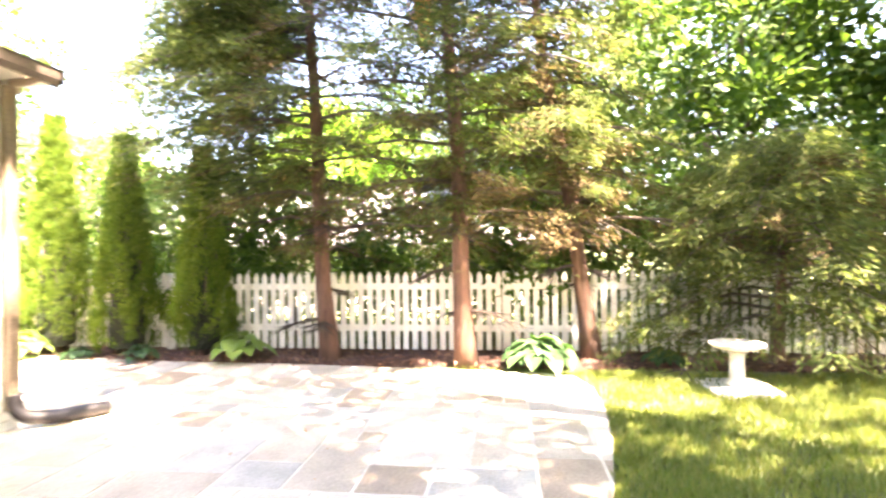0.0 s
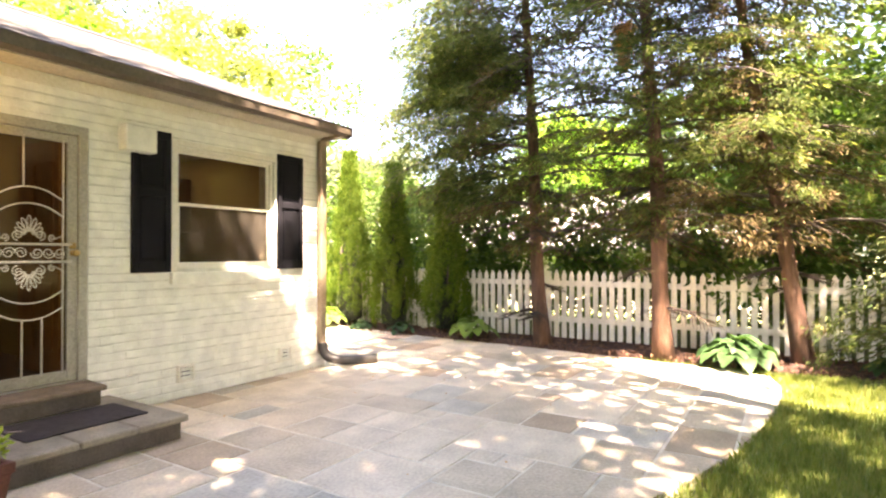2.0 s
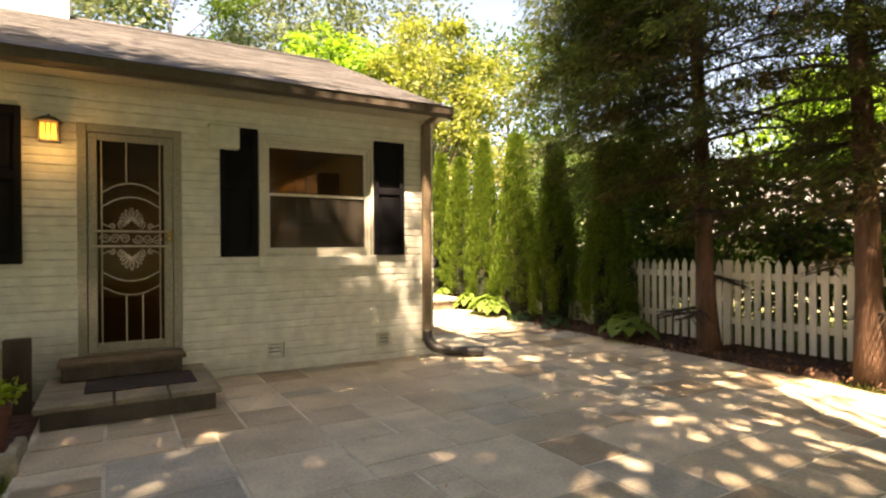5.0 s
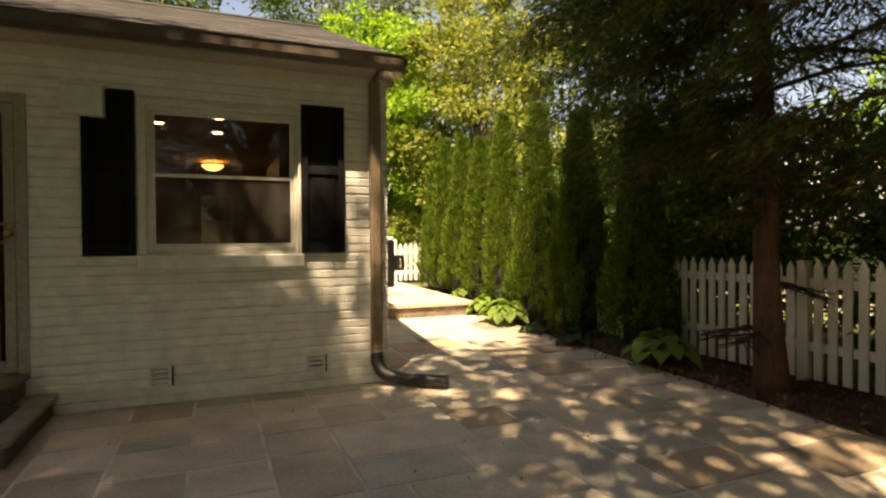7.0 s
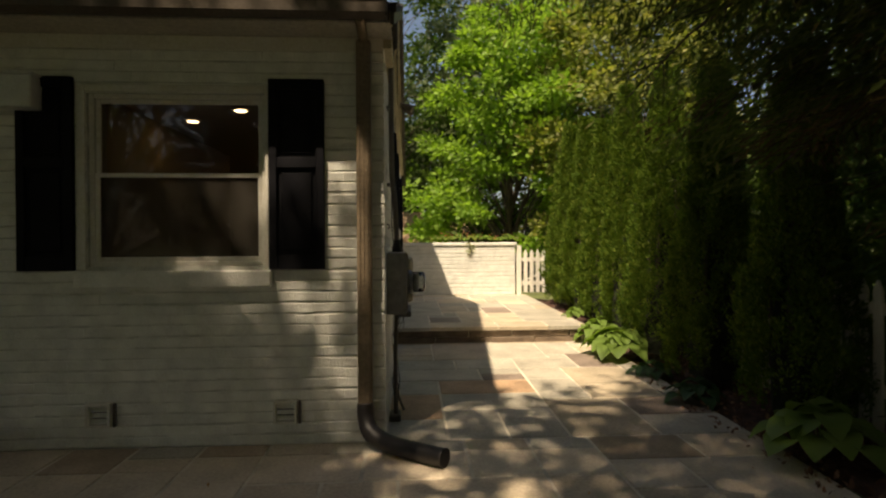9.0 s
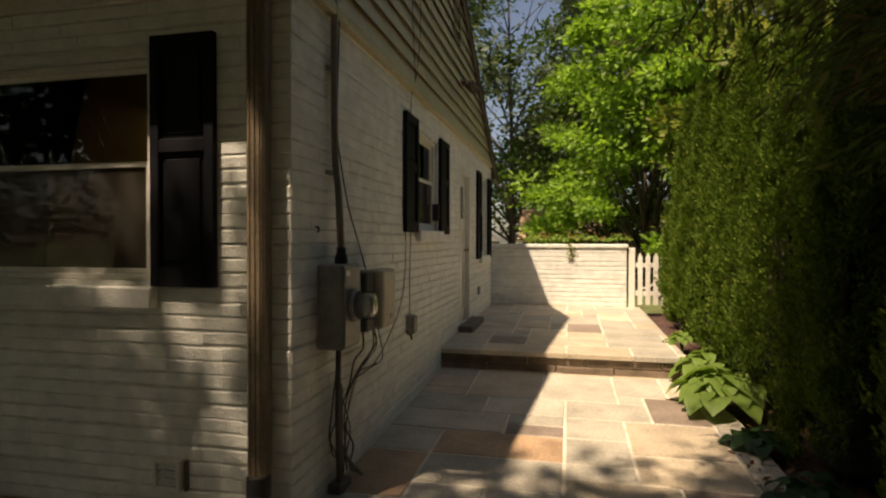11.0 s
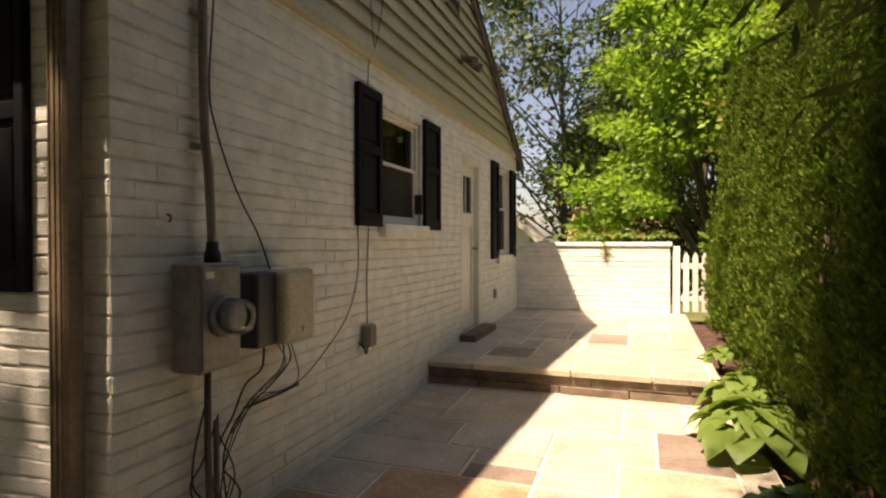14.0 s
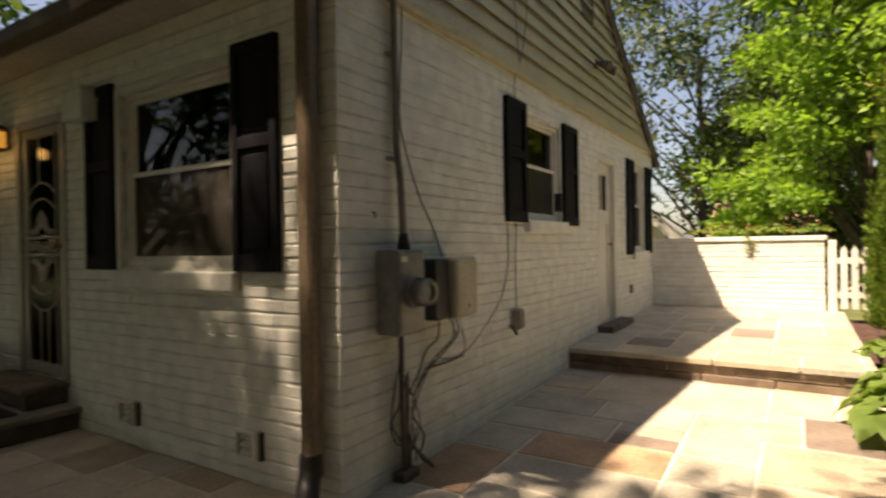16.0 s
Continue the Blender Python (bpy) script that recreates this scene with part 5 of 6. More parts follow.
for p, q, z in brick_rows(0.01, 2.32, 0.36, 1.36, [], 7):
    key = round(q - p, 3)
    if key not in shared:
        v, f = brick_mesh("front", q - p, COURSE - GAP, 0.001)
        me = bpy.data.meshes.new("brick")
        me.from_pydata(v, [], f)
        me.materials.append(M_BRICK)
        shared[key] = me
    ob = new("brick", shared[key])
    ob.location = (p, 7.40, z)
    ob.parent = low_wall
rng = random.Random(9)
for k in range(13):
    x = 0.55 + k * 0.15
    hosta("low flowering plant on the garden wall", (x, 7.52 + rng.uniform(-0.05, 0.06), 1.43), rng.uniform(0.10, 0.17), rng.uniform(0.10, 0.2), L_HOSTA_LIGHT if k % 3 else L_OLIVE, 200 + k, 14, "plants on the garden wall", "trailing_plant")
blossom = thing("red_flowers", "small red blossoms among the wall plants", "flower", at=(1.9, 7.5, 1.45))
g = np.random.default_rng(8)
leaves("petals", np.stack([g.uniform(0.6, 2.3, 90), g.uniform(7.45, 7.6, 90), g.uniform(1.5, 1.62, 90)], 1), 0.03, 0.03, L_FLOWER, blossom, up=1, seed=8)
vine = thing("trailing_vine", "thin vine hanging down the garden wall", "plant", at=(1.4, 7.37, 1.42))
part("stem", tube(curve([(1.40, 7.45, 1.45), (1.38, 7.36, 1.40), (1.42, 7.365, 1.22), (1.40, 7.37, 1.12)], 5), 0.006, 5), M_POST, vine)
leaves("leaves", np.stack([1.40 + g.normal(size=40) * 0.04, 7.36 + g.normal(size=40) * 0.008, g.uniform(1.15, 1.45, 40)], 1), 0.05, 0.035, L_OLIVE, vine, seed=9)


# ---- things on and by the house ----
stoop = thing("stoop", "stone stoop with flagstone treads at the storm door", "stoop", at=(-3.3, -0.55, 0))
part("base", box(-3.88, -2.69, -1.10, -0.002, -0.05, 0.128), M_RISER_GREY, stoop)
for a, b in ((-3.92, -3.42), (-3.41, -3.04), (-3.03, -2.65)):
    part("tread", box(a, b, -1.145, -0.62, 0.129, 0.178, 0.01), M_TREAD, stoop)
for a, b in ((-3.92, -3.25), (-3.24, -2.65)):
    part("tread", box(a, b, -0.61, -0.003, 0.129, 0.177, 0.01), M_TREAD, stoop)
part("upper_riser", box(-3.80, -2.86, -0.29, -0.003, 0.178, 0.298, 0.008), M_RISER_GREY, stoop)
part("upper_tread", box(-3.83, -2.83, -0.33, -0.003, 0.299, 0.340, 0.01), M_RISER, stoop)
mat_thing = thing("doormat", "dark woven doormat on the stoop", "doormat", at=(-3.2, -0.6, 0.178))
part("mat", box(-3.62, -2.80, -0.86, -0.36, 0.179, 0.191, 0.005), M_MAT, mat_thing)

post = thing("wooden_post", "short dark-stained wooden post beside the stoop", "post", at=(-4.07, -0.45, 0))
part("post_body", box(-4.17, -3.985, -0.50, -0.42, -0.05, 0.60, 0.008), M_POST, post)
deck = thing("deck_box", "black resin storage box against the wall", "storage box", at=(-5.0, -0.55, 0))
part("body", box(-5.55, -4.46, -0.93, -0.10, 0.0, 0.46, 0.015), M_DECKBOX, deck)
part("lid", box(-5.59, -4.42, -0.97, -0.07, 0.461, 0.545, 0.022), M_DECKBOX, deck)
part("base_rim", box(-5.575, -4.435, -0.955, -0.085, -0.01, 0.06, 0.012), M_DECKBOX, deck)

planter = thing("planter", "rectangular terracotta planter with lime-green plants", "planter", at=(-4.2, -1.5, 0))
pb = bmesh.new()
rings = []
for s, z in ((0.80, 0.01), (1.0, 0.27), (1.07, 0.275), (1.07, 0.33), (0.93, 0.33), (0.90, 0.24)):
    rings.append([pb.verts.new((-4.21 + sx * 0.21 * s - 0.02 * sy, -1.50 + sy * 0.115 * s - 0.03 * sx, z)) for sx, sy in ((-1, -1), (1, -1), (1, 1), (-1, 1))])
for p, q in zip(rings, rings[1:]):
    for k in range(4):
        pb.faces.new((p[k], p[(k + 1) % 4], q[(k + 1) % 4], q[k]))
pb.faces.new(rings[0][::-1])
soil_ring = [v.co.copy() for v in rings[-1]]
bmesh.ops.bevel(pb, geom=pb.edges[:], offset=0.004, segments=1, affect="EDGES")
part("pot", pb, M_TERRA, planter)
raw("soil", soil_ring, [(0, 1, 2, 3)], M_MULCH, planter)
g = np.random.default_rng(21)
cen, drc = [], []
for cx, cy, cz, r, m in ((-4.10, -1.50, 0.38, 0.065, 150), (-4.18, -1.52, 0.36, 0.055, 110), (-4.34, -1.57, 0.33, 0.055, 110), (-4.29, -1.63, 0.27, 0.05, 80), (-4.26, -1.66, 0.20, 0.035, 45), (-4.0, -1.47, 0.38, 0.045, 60)):
    q = g.normal(size=(m, 3)) * r * np.array([0.8, 0.7, 0.55])
    cen.append(q + np.array([cx, cy, cz]))
    drc.append(q / r + np.array([0, -0.3, 0.1]))
leaves("foliage", np.concatenate(cen), 0.05, 0.036, L_LIME, planter, up=1.5, along=np.concatenate(drc), seed=22, spread=0.6)
rng = random.Random(12)
for k, (x, y, r) in enumerate([(-3.98, -1.96, 0.075), (-4.10, -1.93, 0.075), (-4.22, -1.90, 0.06), (-4.32, -1.91, 0.06), (-4.43, -1.94, 0.075), (-4.60, -1.93, 0.075), (-4.74, -1.90, 0.07), (-3.95, -1.80, 0.05), (-3.95, -1.66, 0.045), (-3.94, -1.52, 0.04)]):
    st = thing("edging_stone", "round-topped pale concrete edging stone", "edging stone", "garden edging stones", at=(x, y, 0))
    bm = bmesh.new()
    prof = [(-r, -0.06)] + [(r * math.cos(a), 0.06 + r * math.sin(a) * 0.95) for a in [math.pi * (1 - i / 10) for i in range(11)]] + [(r, -0.06)]
    fr = [bm.verts.new((x + u, y - 0.025, w)) for u, w in prof]
    bk = [bm.verts.new((x + u, y + 0.03, w)) for u, w in prof]
    bm.faces.new(fr)
    bm.faces.new(bk[::-1])
    for i in range(len(prof)):
        m = (i + 1) % len(prof)
        bm.faces.new((fr[i], bk[i], bk[m], fr[m]))
    bmesh.ops.bevel(bm, geom=[e for e in bm.edges if abs(e.verts[0].co.y - e.verts[1].co.y) < 0.001], offset=0.006, segments=2, affect="EDGES")
    if k >= 7:
        bmesh.ops.rotate(bm, verts=bm.verts, cent=(x, y, 0), matrix=Matrix.Rotation(radians(80), 3, "Z"))
    part("stone", bm, M_SCALLOP, st)
hose = thing("garden_hose", "green vinyl garden hose lying on the grass", "hose", at=(-4.2, -2.3, 0))
part("tube", tube(curve([(-5.3, -1.7, 0.06), (-4.95, -1.5, 0.15), (-4.72, -1.72, 0.15), (-4.58, -1.88, 0.145), (-4.47, -2.0, 0.09), (-4.36, -2.17, 0.035), (-4.22, -2.28, 0.03), (-4.0, -2.40, 0.035), (-3.86, -2.52, 0.035), (-3.74, -2.70, 0.03), (-3.72, -2.95, 0.03), (-3.80, -3.3, 0.03), (-4.1, -3.6, 0.02)], 8), 0.0125, 8), M_HOSE, hose)

# porch lamp
lamp = thing("porch_lamp", "lit amber glass lantern on the brick wall", "wall lamp", at=(-3.89, -0.06, 2.3))
part("back_plate", box(-3.95, -3.83, -0.02, -0.002, 2.27, 2.44, 0.004), M_GUTTER, lamp)
part("glass", box(-3.955, -3.825, -0.135, -0.025, 2.272, 2.41, 0.008), M_LAMP, lamp, "glowing amber glass")
for x in (-3.965, -3.83):
    for y in (-0.145, -0.03):
        part("corner_bar", box(x, x + 0.018, y, y + 0.018, 2.262, 2.418, 0.002), M_GUTTER, lamp)
for x in (-3.912, -3.876):
    part("corner_bar", box(x, x + 0.009, -0.146, -0.137, 2.262, 2.418), M_GUTTER, lamp)
part("cap", lathe([(0.105, 2.418), (0.105, 2.43), (0.05, 2.468), (0.012, 2.475), (0.012, 2.49)], (-3.89, -0.085, 0), 18), M_GUTTER, lamp)
part("base_rim", box(-3.972, -3.808, -0.15, -0.012, 2.25, 2.263, 0.004), M_GUTTER, lamp)
lamp_light = new("porch_lamp_light", bpy.data.lights.new("porch_lamp_light", "POINT"))
lamp_light.data.energy, lamp_light.data.color, lamp_light.data.shadow_soft_size = 0.45, (1.0, 0.6, 0.2), 0.05
lamp_light.location = (-3.89, -0.22, 2.26)

speaker = thing("junction_box", "white painted box fixed over a shutter", "utility box", at=(-2.44, -0.06, 2.3))
part("body", box(-2.585, -2.305, -0.14, -0.003, 2.31, 2.53, 0.008), M_BRICK, speaker)
part("lid_lip", box(-2.595, -2.295, -0.15, -0.003, 2.531, 2.548, 0.005), M_BRICK, speaker)
for x, z in ((-1.945, 0.24), (-0.69, 0.235)):
    v_ = thing("wall_vent", "small white painted louvre vent low on the wall", "vent", "wall vents", at=(x, -0.03, z - 0.08))
    for a in ((x - 0.082, x - 0.062, z - 0.082, z + 0.082), (x + 0.062, x + 0.082, z - 0.082, z + 0.082), (x - 0.062, x + 0.062, z - 0.082, z - 0.062), (x - 0.062, x + 0.062, z + 0.062, z + 0.082)):
        part("frame", box(a[0], a[1], -0.062, -0.002, a[2], a[3], 0.003), M_TRIM, v_)
    # dark sheet stands in for the shaded hollow behind the slats
    part("shade_backing", box(x - 0.062, x + 0.062, -0.006, -0.002, z - 0.062, z + 0.062), M_DARK_BOX, v_)
    for k in range(3):
        zz = z - 0.052 + k * 0.04
        raw("slat", [(x - 0.062, -0.045, zz), (x + 0.062, -0.045, zz), (x + 0.062, -0.02, zz + 0.022), (x - 0.062, -0.02, zz + 0.022), (x - 0.062, -0.043, zz - 0.004), (x + 0.062, -0.043, zz - 0.004)], [(0, 1, 2, 3), (4, 5, 1, 0)], M_BRICK, v_)
    # narrow dark strip along the vent's right edge
    part("dark_side_strip", box(x + 0.084, x + 0.10, -0.03, -0.002, z - 0.09, z + 0.07, 0.003), M_GUTTER, v_)

# downspout and its corrugated extension
spout = thing("downspout", "brown metal downspout at the house corner", "downspout", at=(-0.13, -0.08, 0.1))
bm = bmesh.new()
for x0, x1, y0, y1 in ((-0.185, -0.085, -0.115, -0.035),):
    box(x0, x1, y0, y1, 0.17, 2.80, 0.012, bm)
part("pipe", bm, M_SPOUT, spout)
for k in range(3):
    part("rib", box(-0.168 + k * 0.028, -0.16 + k * 0.028, -0.121, -0.115, 0.18, 2.78, 0.002), M_SPOUT, spout)
part("elbow", tube(curve([(-0.135, -0.075, 2.78), (-0.135, -0.12, 2.815), (-0.135, -0.24, 2.825), (-0.135, -0.345, 2.86)], 5), 0.035, 10), M_SPOUT, spout)
ext = thing("drain_hose", "black corrugated drain hose on the patio", "hose", at=(0.1, -0.3, 0))
pts = curve([(-0.135, -0.085, 0.30), (-0.13, -0.10, 0.20), (-0.09, -0.16, 0.115), (0.04, -0.27, 0.072), (0.20, -0.385, 0.066), (0.39, -0.52, 0.066)], 11)
part("pipe", tube(pts, 0.055, 14, ribs=0.007), M_BLACK_PLASTIC, ext)

# electric meter, telephone box, conduits and cables
meter = thing("electric_meter", "grey metal electric meter can on the brick wall", "electric meter", at=(0.08, 0.42, 0.86))
part("can", box(0.003, 0.155, 0.29, 0.55, 0.86, 1.335, 0.008), M_METER, meter)
part("cover", box(0.156, 0.164, 0.30, 0.54, 0.875, 1.32, 0.004), M_METER, meter)
part("collar", lathe([(0.092, 0.0), (0.092, 0.03), (0.082, 0.035)], (0.164, 0.42, 1.10), 22, "x"), M_METER, meter)
part("dial", lathe([(0.068, 0.0), (0.068, 0.045), (0.06, 0.05)], (0.195, 0.42, 1.10), 22, "x"), M_CONCRETE, meter)
dome = part("glass_dome", lathe([(0.08, 0.0), (0.08, 0.075), (0.072, 0.09), (0.045, 0.098)], (0.20, 0.42, 1.10), 22, "x"), M_METER_GLASS, meter)
dome.visible_shadow = False
part("name_plate", box(0.1641, 0.1655, 0.32, 0.37, 1.27, 1.30), M_TRIM, meter)
part("hub", lathe([(0.038, 1.336), (0.038, 1.37), (0.028, 1.40), (0.028, 1.43)], (0.075, 0.46, 0), 14), M_CABLE, meter)
mast = thing("service_conduit", "painted service conduit running up the wall", "conduit", at=(0.06, 0.46, 1.43))
part("pipe", tube(curve([(0.075, 0.46, 1.41), (0.06, 0.455, 1.75), (0.04, 0.45, 2.0), (0.04, 0.45, 2.85), (0.07, 0.45, 2.95), (0.075, 0.45, 3.15)], 5), 0.021, 10), M_CONDUIT, mast)
for z in (1.85, 2.45):
    part("strap", box(0.002, 0.03, 0.40, 0.50, z, z + 0.025, 0.002), M_METER, mast)
phone = thing("telephone_box", "weathered beige telephone box with a dark side", "utility box", at=(0.06, 0.92, 0.9))
part("back_box", box(0.003, 0.15, 0.68, 1.08, 0.90, 1.275, 0.02, seg=3), M_DARK_BOX, phone, "dark grey back box")
part("cover", box(0.06, 0.205, 0.83, 1.12, 0.895, 1.285, 0.045, seg=4), M_BEIGE_BOX, phone, "beige cover")
part("latch", box(0.203, 0.211, 0.98, 1.01, 0.95, 0.985, 0.003), M_BEIGE_BOX, phone)
jbox = thing("outlet_box", "grey outdoor outlet box with a cord", "utility box", "outlet boxes", at=(0.03, 2.08, 0.63))
part("body", box(0.003, 0.06, 2.03, 2.15, 0.66, 0.83, 0.01), M_METER, jbox)
part("cover", box(0.061, 0.075, 2.035, 2.145, 0.67, 0.82, 0.006), M_CONDUIT, jbox)
part("cord", tube(curve([(0.05, 2.04, 0.66), (0.07, 1.99, 0.63), (0.05, 1.97, 0.69), (0.02, 1.96, 0.71)], 4), 0.006, 5), M_CABLE, jbox)
out2 = thing("outlet_box", "small grey outlet by the terrace door", "utility box", "outlet boxes", at=(0.02, 5.95, 0.66))
part("body", box(0.003, 0.035, 5.90, 5.98, 0.66, 0.78, 0.006), M_METER, out2)


def cable(points, r, mat=None, label="thin black cable fixed to the brick wall"):
    c = thing("cable", label, "cable", "cables on the gable wall", at=points[0])
    part("wire", tube(curve(points, 6), r * 0.75, 6), mat or M_CABLE, c)


cable([(0.05, 0.53, 3.2), (0.03, 0.53, 2.6), (0.04, 0.485, 2.15), (0.04, 0.53, 1.95), (0.03, 0.68, 1.68), (0.03, 0.84, 1.47), (0.06, 0.90, 1.285)], 0.006)
cable([(0.02, 1.96, 1.55), (0.018, 1.955, 1.20), (0.018, 1.80, 0.92), (0.018, 1.45, 0.70), (0.018, 1.18, 0.60), (0.02, 0.85, 0.60), (0.04, 0.62, 0.5)], 0.006, M_CONDUIT, "painted cable curving down the brick wall")
cable([(0.02, 2.10, 0.80), (0.018, 2.10, 1.2), (0.018, 2.13, 1.56)], 0.006, M_CONDUIT, "painted cable up to the shutter")
cable([(0.02, 2.12, 2.55), (0.03, 2.12, 2.75), (0.045, 2.20, 2.9), (0.05, 2.32, 3.3), (0.05, 2.36, 3.9)], 0.005)
cable([(0.05, 2.16, 2.88), (0.05, 2.08, 3.4), (0.05, 2.05, 3.9)], 0.005)
cable([(0.06, 0.85, 0.90), (0.08, 0.80, 0.78), (0.06, 0.70, 0.72), (0.07, 0.60, 0.60), (0.05, 0.50, 0.42), (0.05, 0.52, 0.05)], 0.007)
cable([(0.07, 1.00, 0.90), (0.09, 0.96, 0.76), (0.06, 0.80, 0.66), (0.05, 0.64, 0.55), (0.06, 0.54, 0.40), (0.06, 0.58, 0.08)], 0.006)
cable([(0.06, 1.04, 0.90), (0.08, 1.05, 0.78), (0.05, 0.95, 0.68), (0.04, 0.76, 0.60)], 0.006)
cable([(0.05, 0.70, 0.60), (0.03, 1.0, 0.59), (0.02, 1.22, 0.595)], 0.009)
cable([(0.05, 0.44, 0.70), (0.06, 0.36, 0.50), (0.04, 0.37, 0.34), (0.05, 0.44, 0.22), (0.05, 0.47, 0.04)], 0.006)
cable([(0.06, 0.50, 0.55), (0.07, 0.60, 0.34), (0.06, 0.59, 0.22), (0.05, 0.53, 0.15)], 0.005)
for k, (ya, yb, bow) in enumerate(((0.90, 0.52, 0.02), (1.02, 0.48, 0.12))):
    cable([(0.10, ya, 0.90), (0.12, ya + 0.05, 0.80 - bow), (0.09, ya - 0.06, 0.70 - bow * 0.6), (0.07, (ya + yb) / 2, 0.63), (0.07, yb + 0.06, 0.50 - bow), (0.09, yb - 0.05 + bow, 0.30), (0.06, yb, 0.06)], 0.004)
cable([(0.05, 0.52, 0.62), (0.07, 0.40, 0.45), (0.06, 0.335, 0.36), (0.06, 0.38, 0.24), (0.05, 0.48, 0.20)], 0.006)
cable([(0.05, 0.55, 0.35), (0.08, 0.63, 0.22), (0.07, 0.60, 0.10), (0.07, 0.70, 0.02)], 0.007)
pipe = thing("ground_conduit", "rusty conduits running into the ground", "conduit", at=(0.06, 0.45, 0))
part("pipe", tube([(0.07, 0.43, 0.86), (0.06, 0.44, 0.5), (0.06, 0.46, -0.05)], 0.016, 9), M_GUTTER, pipe)
part("pipe", tube([(0.055, 0.50, 0.60), (0.055, 0.50, -0.05)], 0.014, 8), M_CONDUIT, pipe)
part("pipe", tube(curve([(0.05, 0.47, 0.34), (0.08, 0.53, 0.18), (0.12, 0.66, 0.03)], 4), 0.012, 7), M_CONDUIT, pipe)
part("base_clamp", box(0.01, 0.10, 0.40, 0.56, -0.02, 0.06, 0.01), M_GUTTER, pipe)
hook = thing("wall_hook", "small iron hook on the brick wall", "hook", at=(0.01, 0.30, 1.55))
part("hook_body", tube(curve([(0.0, 0.27, 1.545), (0.02, 0.27, 1.543), (0.024, 0.271, 1.525), (0.014, 0.272, 1.515)], 4), 0.005, 5), M_CABLE, hook)

# bracket on the side window's reveal
stay = thing("window_fan_bracket", "dark bracket on the window's reveal", "bracket", at=(-0.02, 3.16, 1.75))
part("arm", box(-0.06, 0.03, 3.16, 3.20, 1.68, 1.86, 0.006), M_CABLE, stay)

# chimney of white brick
chim = tagged(part("chimney", box(-4.75, -3.95, 3.85, 4.45, 4.2, 5.9, 0.006), M_BRICK), "white painted brick chimney on the ridge", "chimney", kind="structure")
for k in range(18):
    part("brick_course", box(-4.765, -3.935, 3.835, 4.465, 4.45 + k * COURSE, 4.45 + k * COURSE + COURSE - GAP, 0.004), M_BRICK, chim)

# stone steps' face under the terrace edge
riser = thing("terrace_riser", "two courses of tan ledge stone below the terrace", "step", at=(1.25, 3.38, 0))
rng = random.Random(31)
for k in range(2):
    x = 0.003
    while x < 2.50:
        w = min(rng.uniform(0.5, 1.1), 2.50 - x)
        if w < 0.12:
            break
        part("stone", box(x, x + w - 0.008, 3.395 + rng.uniform(-0.008, 0.008), 3.425, 0.075 + k * 0.09, 0.162 + k * 0.09, 0.01), M_RISER, riser)
        x += w
# bird bath by the lawn
bath = thing("bird_bath", "pale cast-stone bird bath on a slab", "bird bath", at=(1.74, -6.38, 0))
part("slab", box(1.42, 2.06, -6.70, -6.06, -0.05, 0.03, 0.015), M_CONCRETE, bath)
part("pedestal", lathe([(0.13, 0.03), (0.12, 0.06), (0.075, 0.10), (0.07, 0.32), (0.10, 0.38)], (1.74, -6.38, 0), 20), M_CONCRETE, bath)
part("bowl", lathe([(0.10, 0.38), (0.22, 0.41), (0.27, 0.45), (0.26, 0.46), (0.20, 0.435), (0.02, 0.43)], (1.74, -6.38, 0), 26), M_CONCRETE, bath)


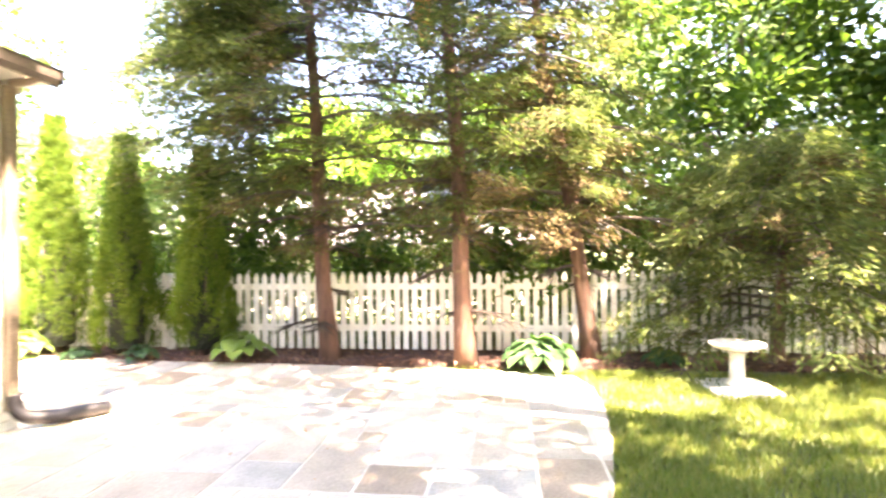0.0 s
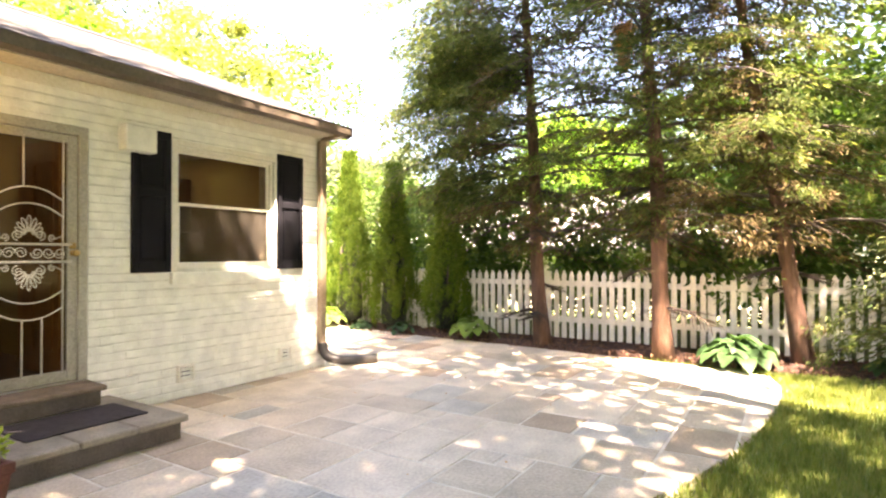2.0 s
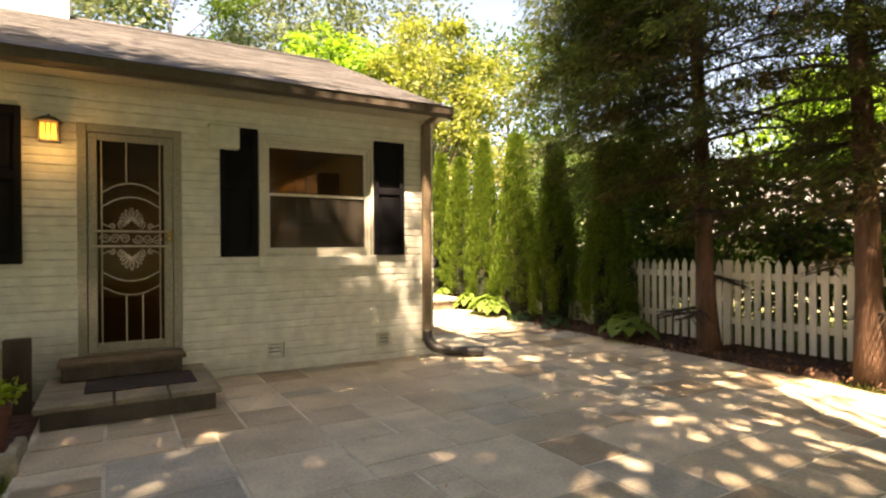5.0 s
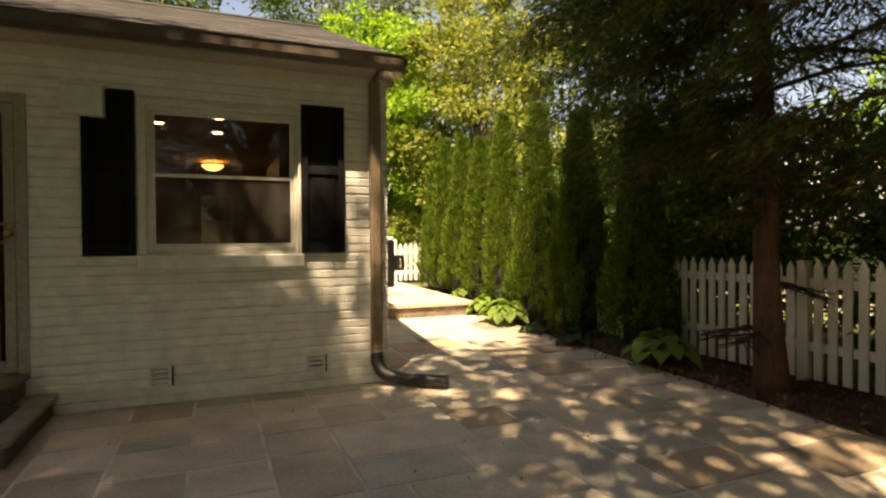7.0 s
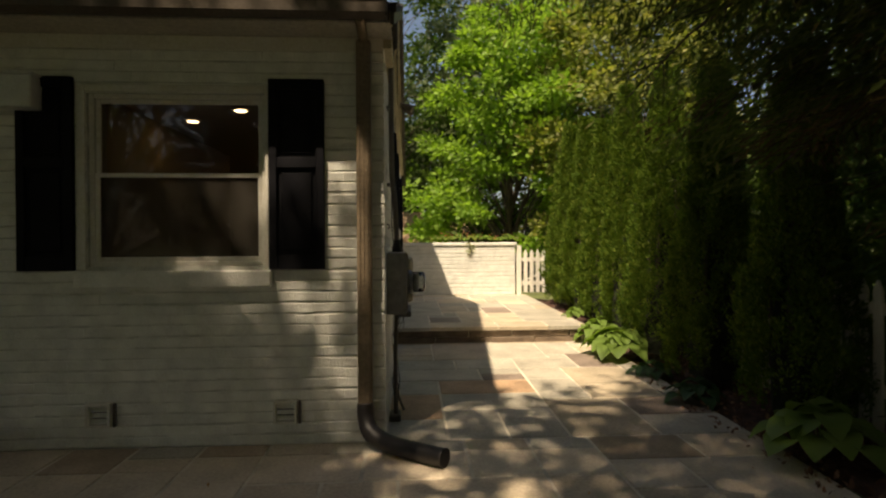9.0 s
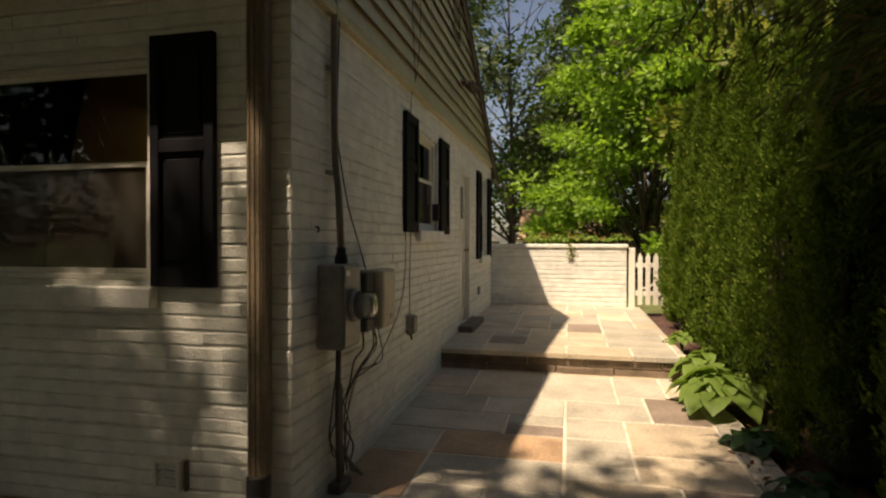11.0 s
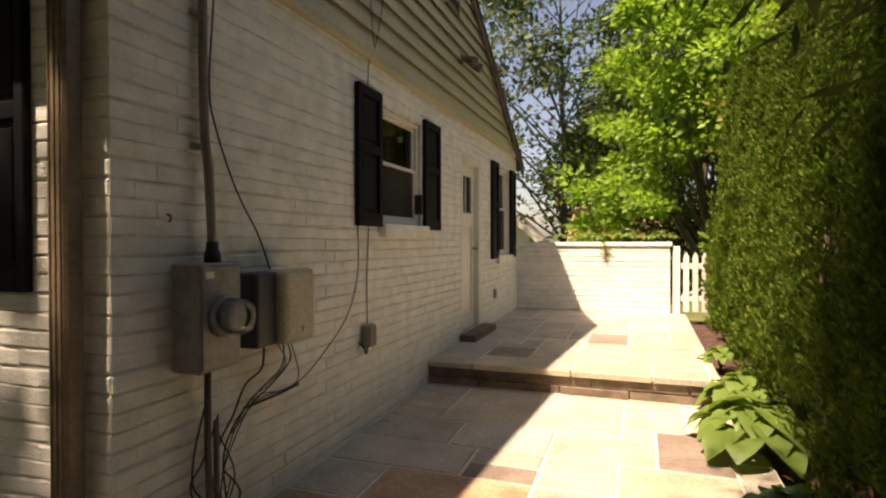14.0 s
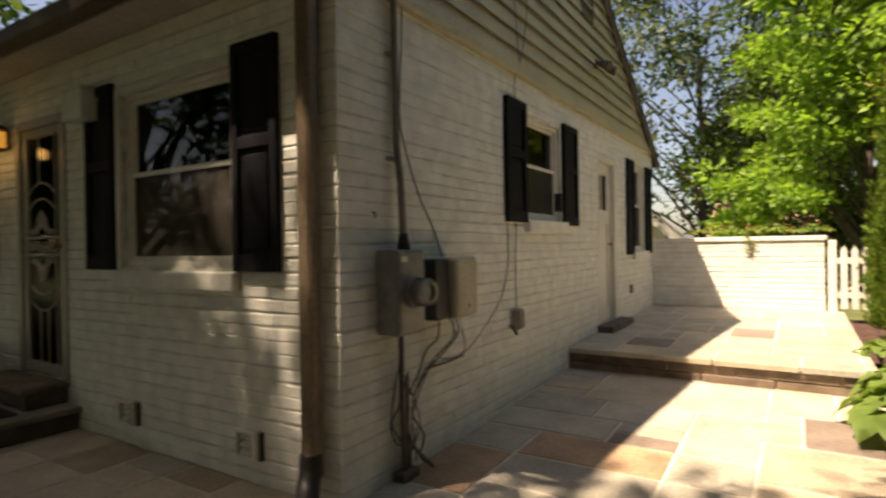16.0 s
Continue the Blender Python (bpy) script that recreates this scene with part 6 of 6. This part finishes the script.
# ---- beyond the fence ----
def far_house(label, x0, x1, y0, y1, h, ridge, along, roof_mat, wins):
    c = thing("house", label, "house", at=((x0 + x1) / 2, (y0 + y1) / 2, 0))
    part("wall", box(x0, x1, y0, y1, -0.1, h), M_WALL_FAR, c)
    o = 0.35
    if along == "y":
        xm = (x0 + x1) / 2
        v = [(x0 - o, y, h - 0.12) for y in (y0 - o, y1 + o)] + [(xm, y, ridge) for y in (y0 - o, y1 + o)] + [(x1 + o, y, h - 0.12) for y in (y0 - o, y1 + o)]
    else:
        ym = (y0 + y1) / 2
        v = [(x, y0 - o, h - 0.12) for x in (x0 - o, x1 + o)] + [(x, ym, ridge) for x in (x0 - o, x1 + o)] + [(x, y1 + o, h - 0.12) for x in (x0 - o, x1 + o)]
    v += [(a, b, d - 0.12) for a, b, d in v]
    raw("roof", v, [(0, 1, 3, 2), (2, 3, 5, 4), (6, 8, 9, 7), (8, 10, 11, 9), (0, 6, 7, 1), (4, 5, 11, 10), (0, 2, 8, 6), (2, 4, 10, 8), (1, 7, 9, 3), (3, 9, 11, 5)], roof_mat, c)
    if along == "y":
        raw("gable", [(x0, y0, h), (x1, y0, h), ((x0 + x1) / 2, y0, ridge - 0.15), (x0, y1, h), (x1, y1, h), ((x0 + x1) / 2, y1, ridge - 0.15)], [(0, 1, 2), (5, 4, 3)], M_WALL_FAR, c)
    else:
        raw("gable", [(x0, y0, h), (x0, y1, h), (x0, (y0 + y1) / 2, ridge - 0.15), (x1, y0, h), (x1, y1, h), (x1, (y0 + y1) / 2, ridge - 0.15)], [(2, 1, 0), (3, 4, 5)], M_WALL_FAR, c)
    for face, u, z, w, hh in wins:
        if face == "x0":
            wn_ = part("window", box(x0 - 0.05, x0 + 0.02, u - w / 2, u + w / 2, z, z + hh, 0.01), M_TRIM, c)
            part("pane", box(x0 - 0.06, x0 - 0.051, u - w / 2 + 0.07, u + w / 2 - 0.07, z + 0.07, z + hh - 0.07), M_PANE_FAR, wn_)
        else:
            wn_ = part("window", box(u - w / 2, u + w / 2, y0 - 0.05, y0 + 0.02, z, z + hh, 0.01), M_TRIM, c)
            part("pane", box(u - w / 2 + 0.07, u + w / 2 - 0.07, y0 - 0.06, y0 - 0.051, z + 0.07, z + hh - 0.07), M_PANE_FAR, wn_)


far_house("pale neighbouring house with a grey shingle roof", 9.0, 15.5, -4.5, 5.0, 1.75, 3.3, "y", M_ROOF_FAR, [("x0", -3, 0.7, 1.0, 0.9), ("x0", 0, 0.7, 1.0, 0.9), ("x0", 3, 0.7, 1.0, 0.9)])
far_house("distant house with an orange roof", -0.1, 2.2, 18, 22, 1.7, 2.75, "x", M_ROOF_ORANGE, [("y0", 0.5, 0.6, 0.8, 0.8), ("y0", 1.5, 0.6, 0.8, 0.8)])
far_house("small pale shed behind the garden", -3.2, -1.7, 17.5, 19.5, 1.6, 2.5, "y", M_WALL_FAR, [("y0", -2.45, 0.5, 0.6, 0.7)])
pole = thing("utility_pole", "wooden utility pole carrying wires", "utility pole", at=(5.2, 24, 0))
part("pole_shaft", tube([(5.2, 24, -0.2), (5.2, 24, 8.5)], [0.14, 0.10], 9), M_BARK_GREY, pole)
part("crossarm", box(4.4, 6.0, 23.95, 24.05, 7.9, 8.02, 0.01), M_BARK_GREY, pole)
for k, (za, zb) in enumerate(((4.4, 4.0), (3.7, 3.3), (5.2, 4.6))):
    wire = thing("overhead_wire", "thin overhead wire between poles", "wire", "overhead wires", at=(5.2, 24, za))
    part("strand", tube(curve([(5.2, 24, za), (0, 23.2, za - 0.6), (-9, 22, zb)], 8), 0.013, 4), M_CABLE, wire)

# ---- grass ----
rng = np.random.default_rng(17)


def lawn_points(n, x0, x1, y0, y1):
    p = np.stack([rng.uniform(x0, x1, n), rng.uniform(y0, y1, n), np.full(n, -0.05)], 1)
    ox, oy = np.array(OUTLINE).T
    inside = np.ones(n, bool)
    for a, b in zip(OUTLINE, OUTLINE[1:] + OUTLINE[:1]):
        inside &= (b[0] - a[0]) * (p[:, 1] - a[1]) - (b[1] - a[1]) * (p[:, 0] - a[0]) > -0.01
    keep = ~inside & ~((p[:, 1] > -1.98) & (p[:, 0] < 0)) & ~((p[:, 0] > 2.45 + 0.08 * np.sin(p[:, 1] * 3)) & (p[:, 1] > -9))
    return p[keep]


gp = np.concatenate([lawn_points(52000, -5.2, 2.6, -5.6, -1.95), lawn_points(60000, -3.5, 2.6, -9.0, -4.6), lawn_points(30000, -8.5, 8, -16, -5)])
grass = leaves("grass", gp, 0.085, 0.012, L_GRASS, None, along=np.tile([[0, 0, 1.7]], (len(gp), 1)), seed=18, spread=0.55)
tagged(grass, "short mown lawn grass", "grass", kind="stuff")
fall = np.stack([rng.uniform(-3.5, 2.4, 46), rng.uniform(-4.3, -0.3, 46), np.full(46, 0.012)], 1)
litter = leaves("fallen_leaves", fall, 0.028, 0.018, L_DEAD, None, up=6, seed=19)
tagged(litter, "a few dry fallen leaves on the patio", "leaf litter", kind="stuff")
mp = np.stack([rng.uniform(2.45, 3.6, 2600), rng.uniform(-8, 3.3, 2600), np.full(2600, 0.03)], 1)
tagged(leaves("bark_chips", mp, 0.06, 0.03, leaf_material("bark_chip_browns", [(0.10, 0.05, 0.03), (0.20, 0.10, 0.06), (0.30, 0.18, 0.11)], 0.0, 0.9), None, up=2.5, seed=20), "loose bark chips on the bed", "mulch", kind="stuff")

# ---- flagstones and bricks ----
lay_flags(patio, flag_layout(-3.92, -5.14, 30, 23, U, 5), OUTLINE, patio_z, 6, FLAG_MIX)
lay_flags(patio_side, flag_layout(0.0, 0.0, 12, 16, U, 8), SIDE_STRIP, side_z, 9, SIDE_MIX)
lay_flags(terrace, flag_layout(0.0, 3.35, 12, 19, U, 10), [(0.0, 3.355), (2.53, 3.355), (2.53, 7.395), (0.0, 7.395)], terrace_z, 12, TERRACE_MIX, thick=0.05)
lay_bricks("front", wall_front, brick_rows(-8.5, 0.0, 0.0, WALL_TOP - 0.04, FRONT_HOLES, 1), lambda p, q, z: p > -2.1 and z < 1.9, 2)
lay_bricks("side", wall_side, brick_rows(0.0, 7.4, 0.0, WALL_TOP - 0.02, SIDE_HOLES, 3), lambda p, q, z: p < 2.2 and z < 2.4, 4)
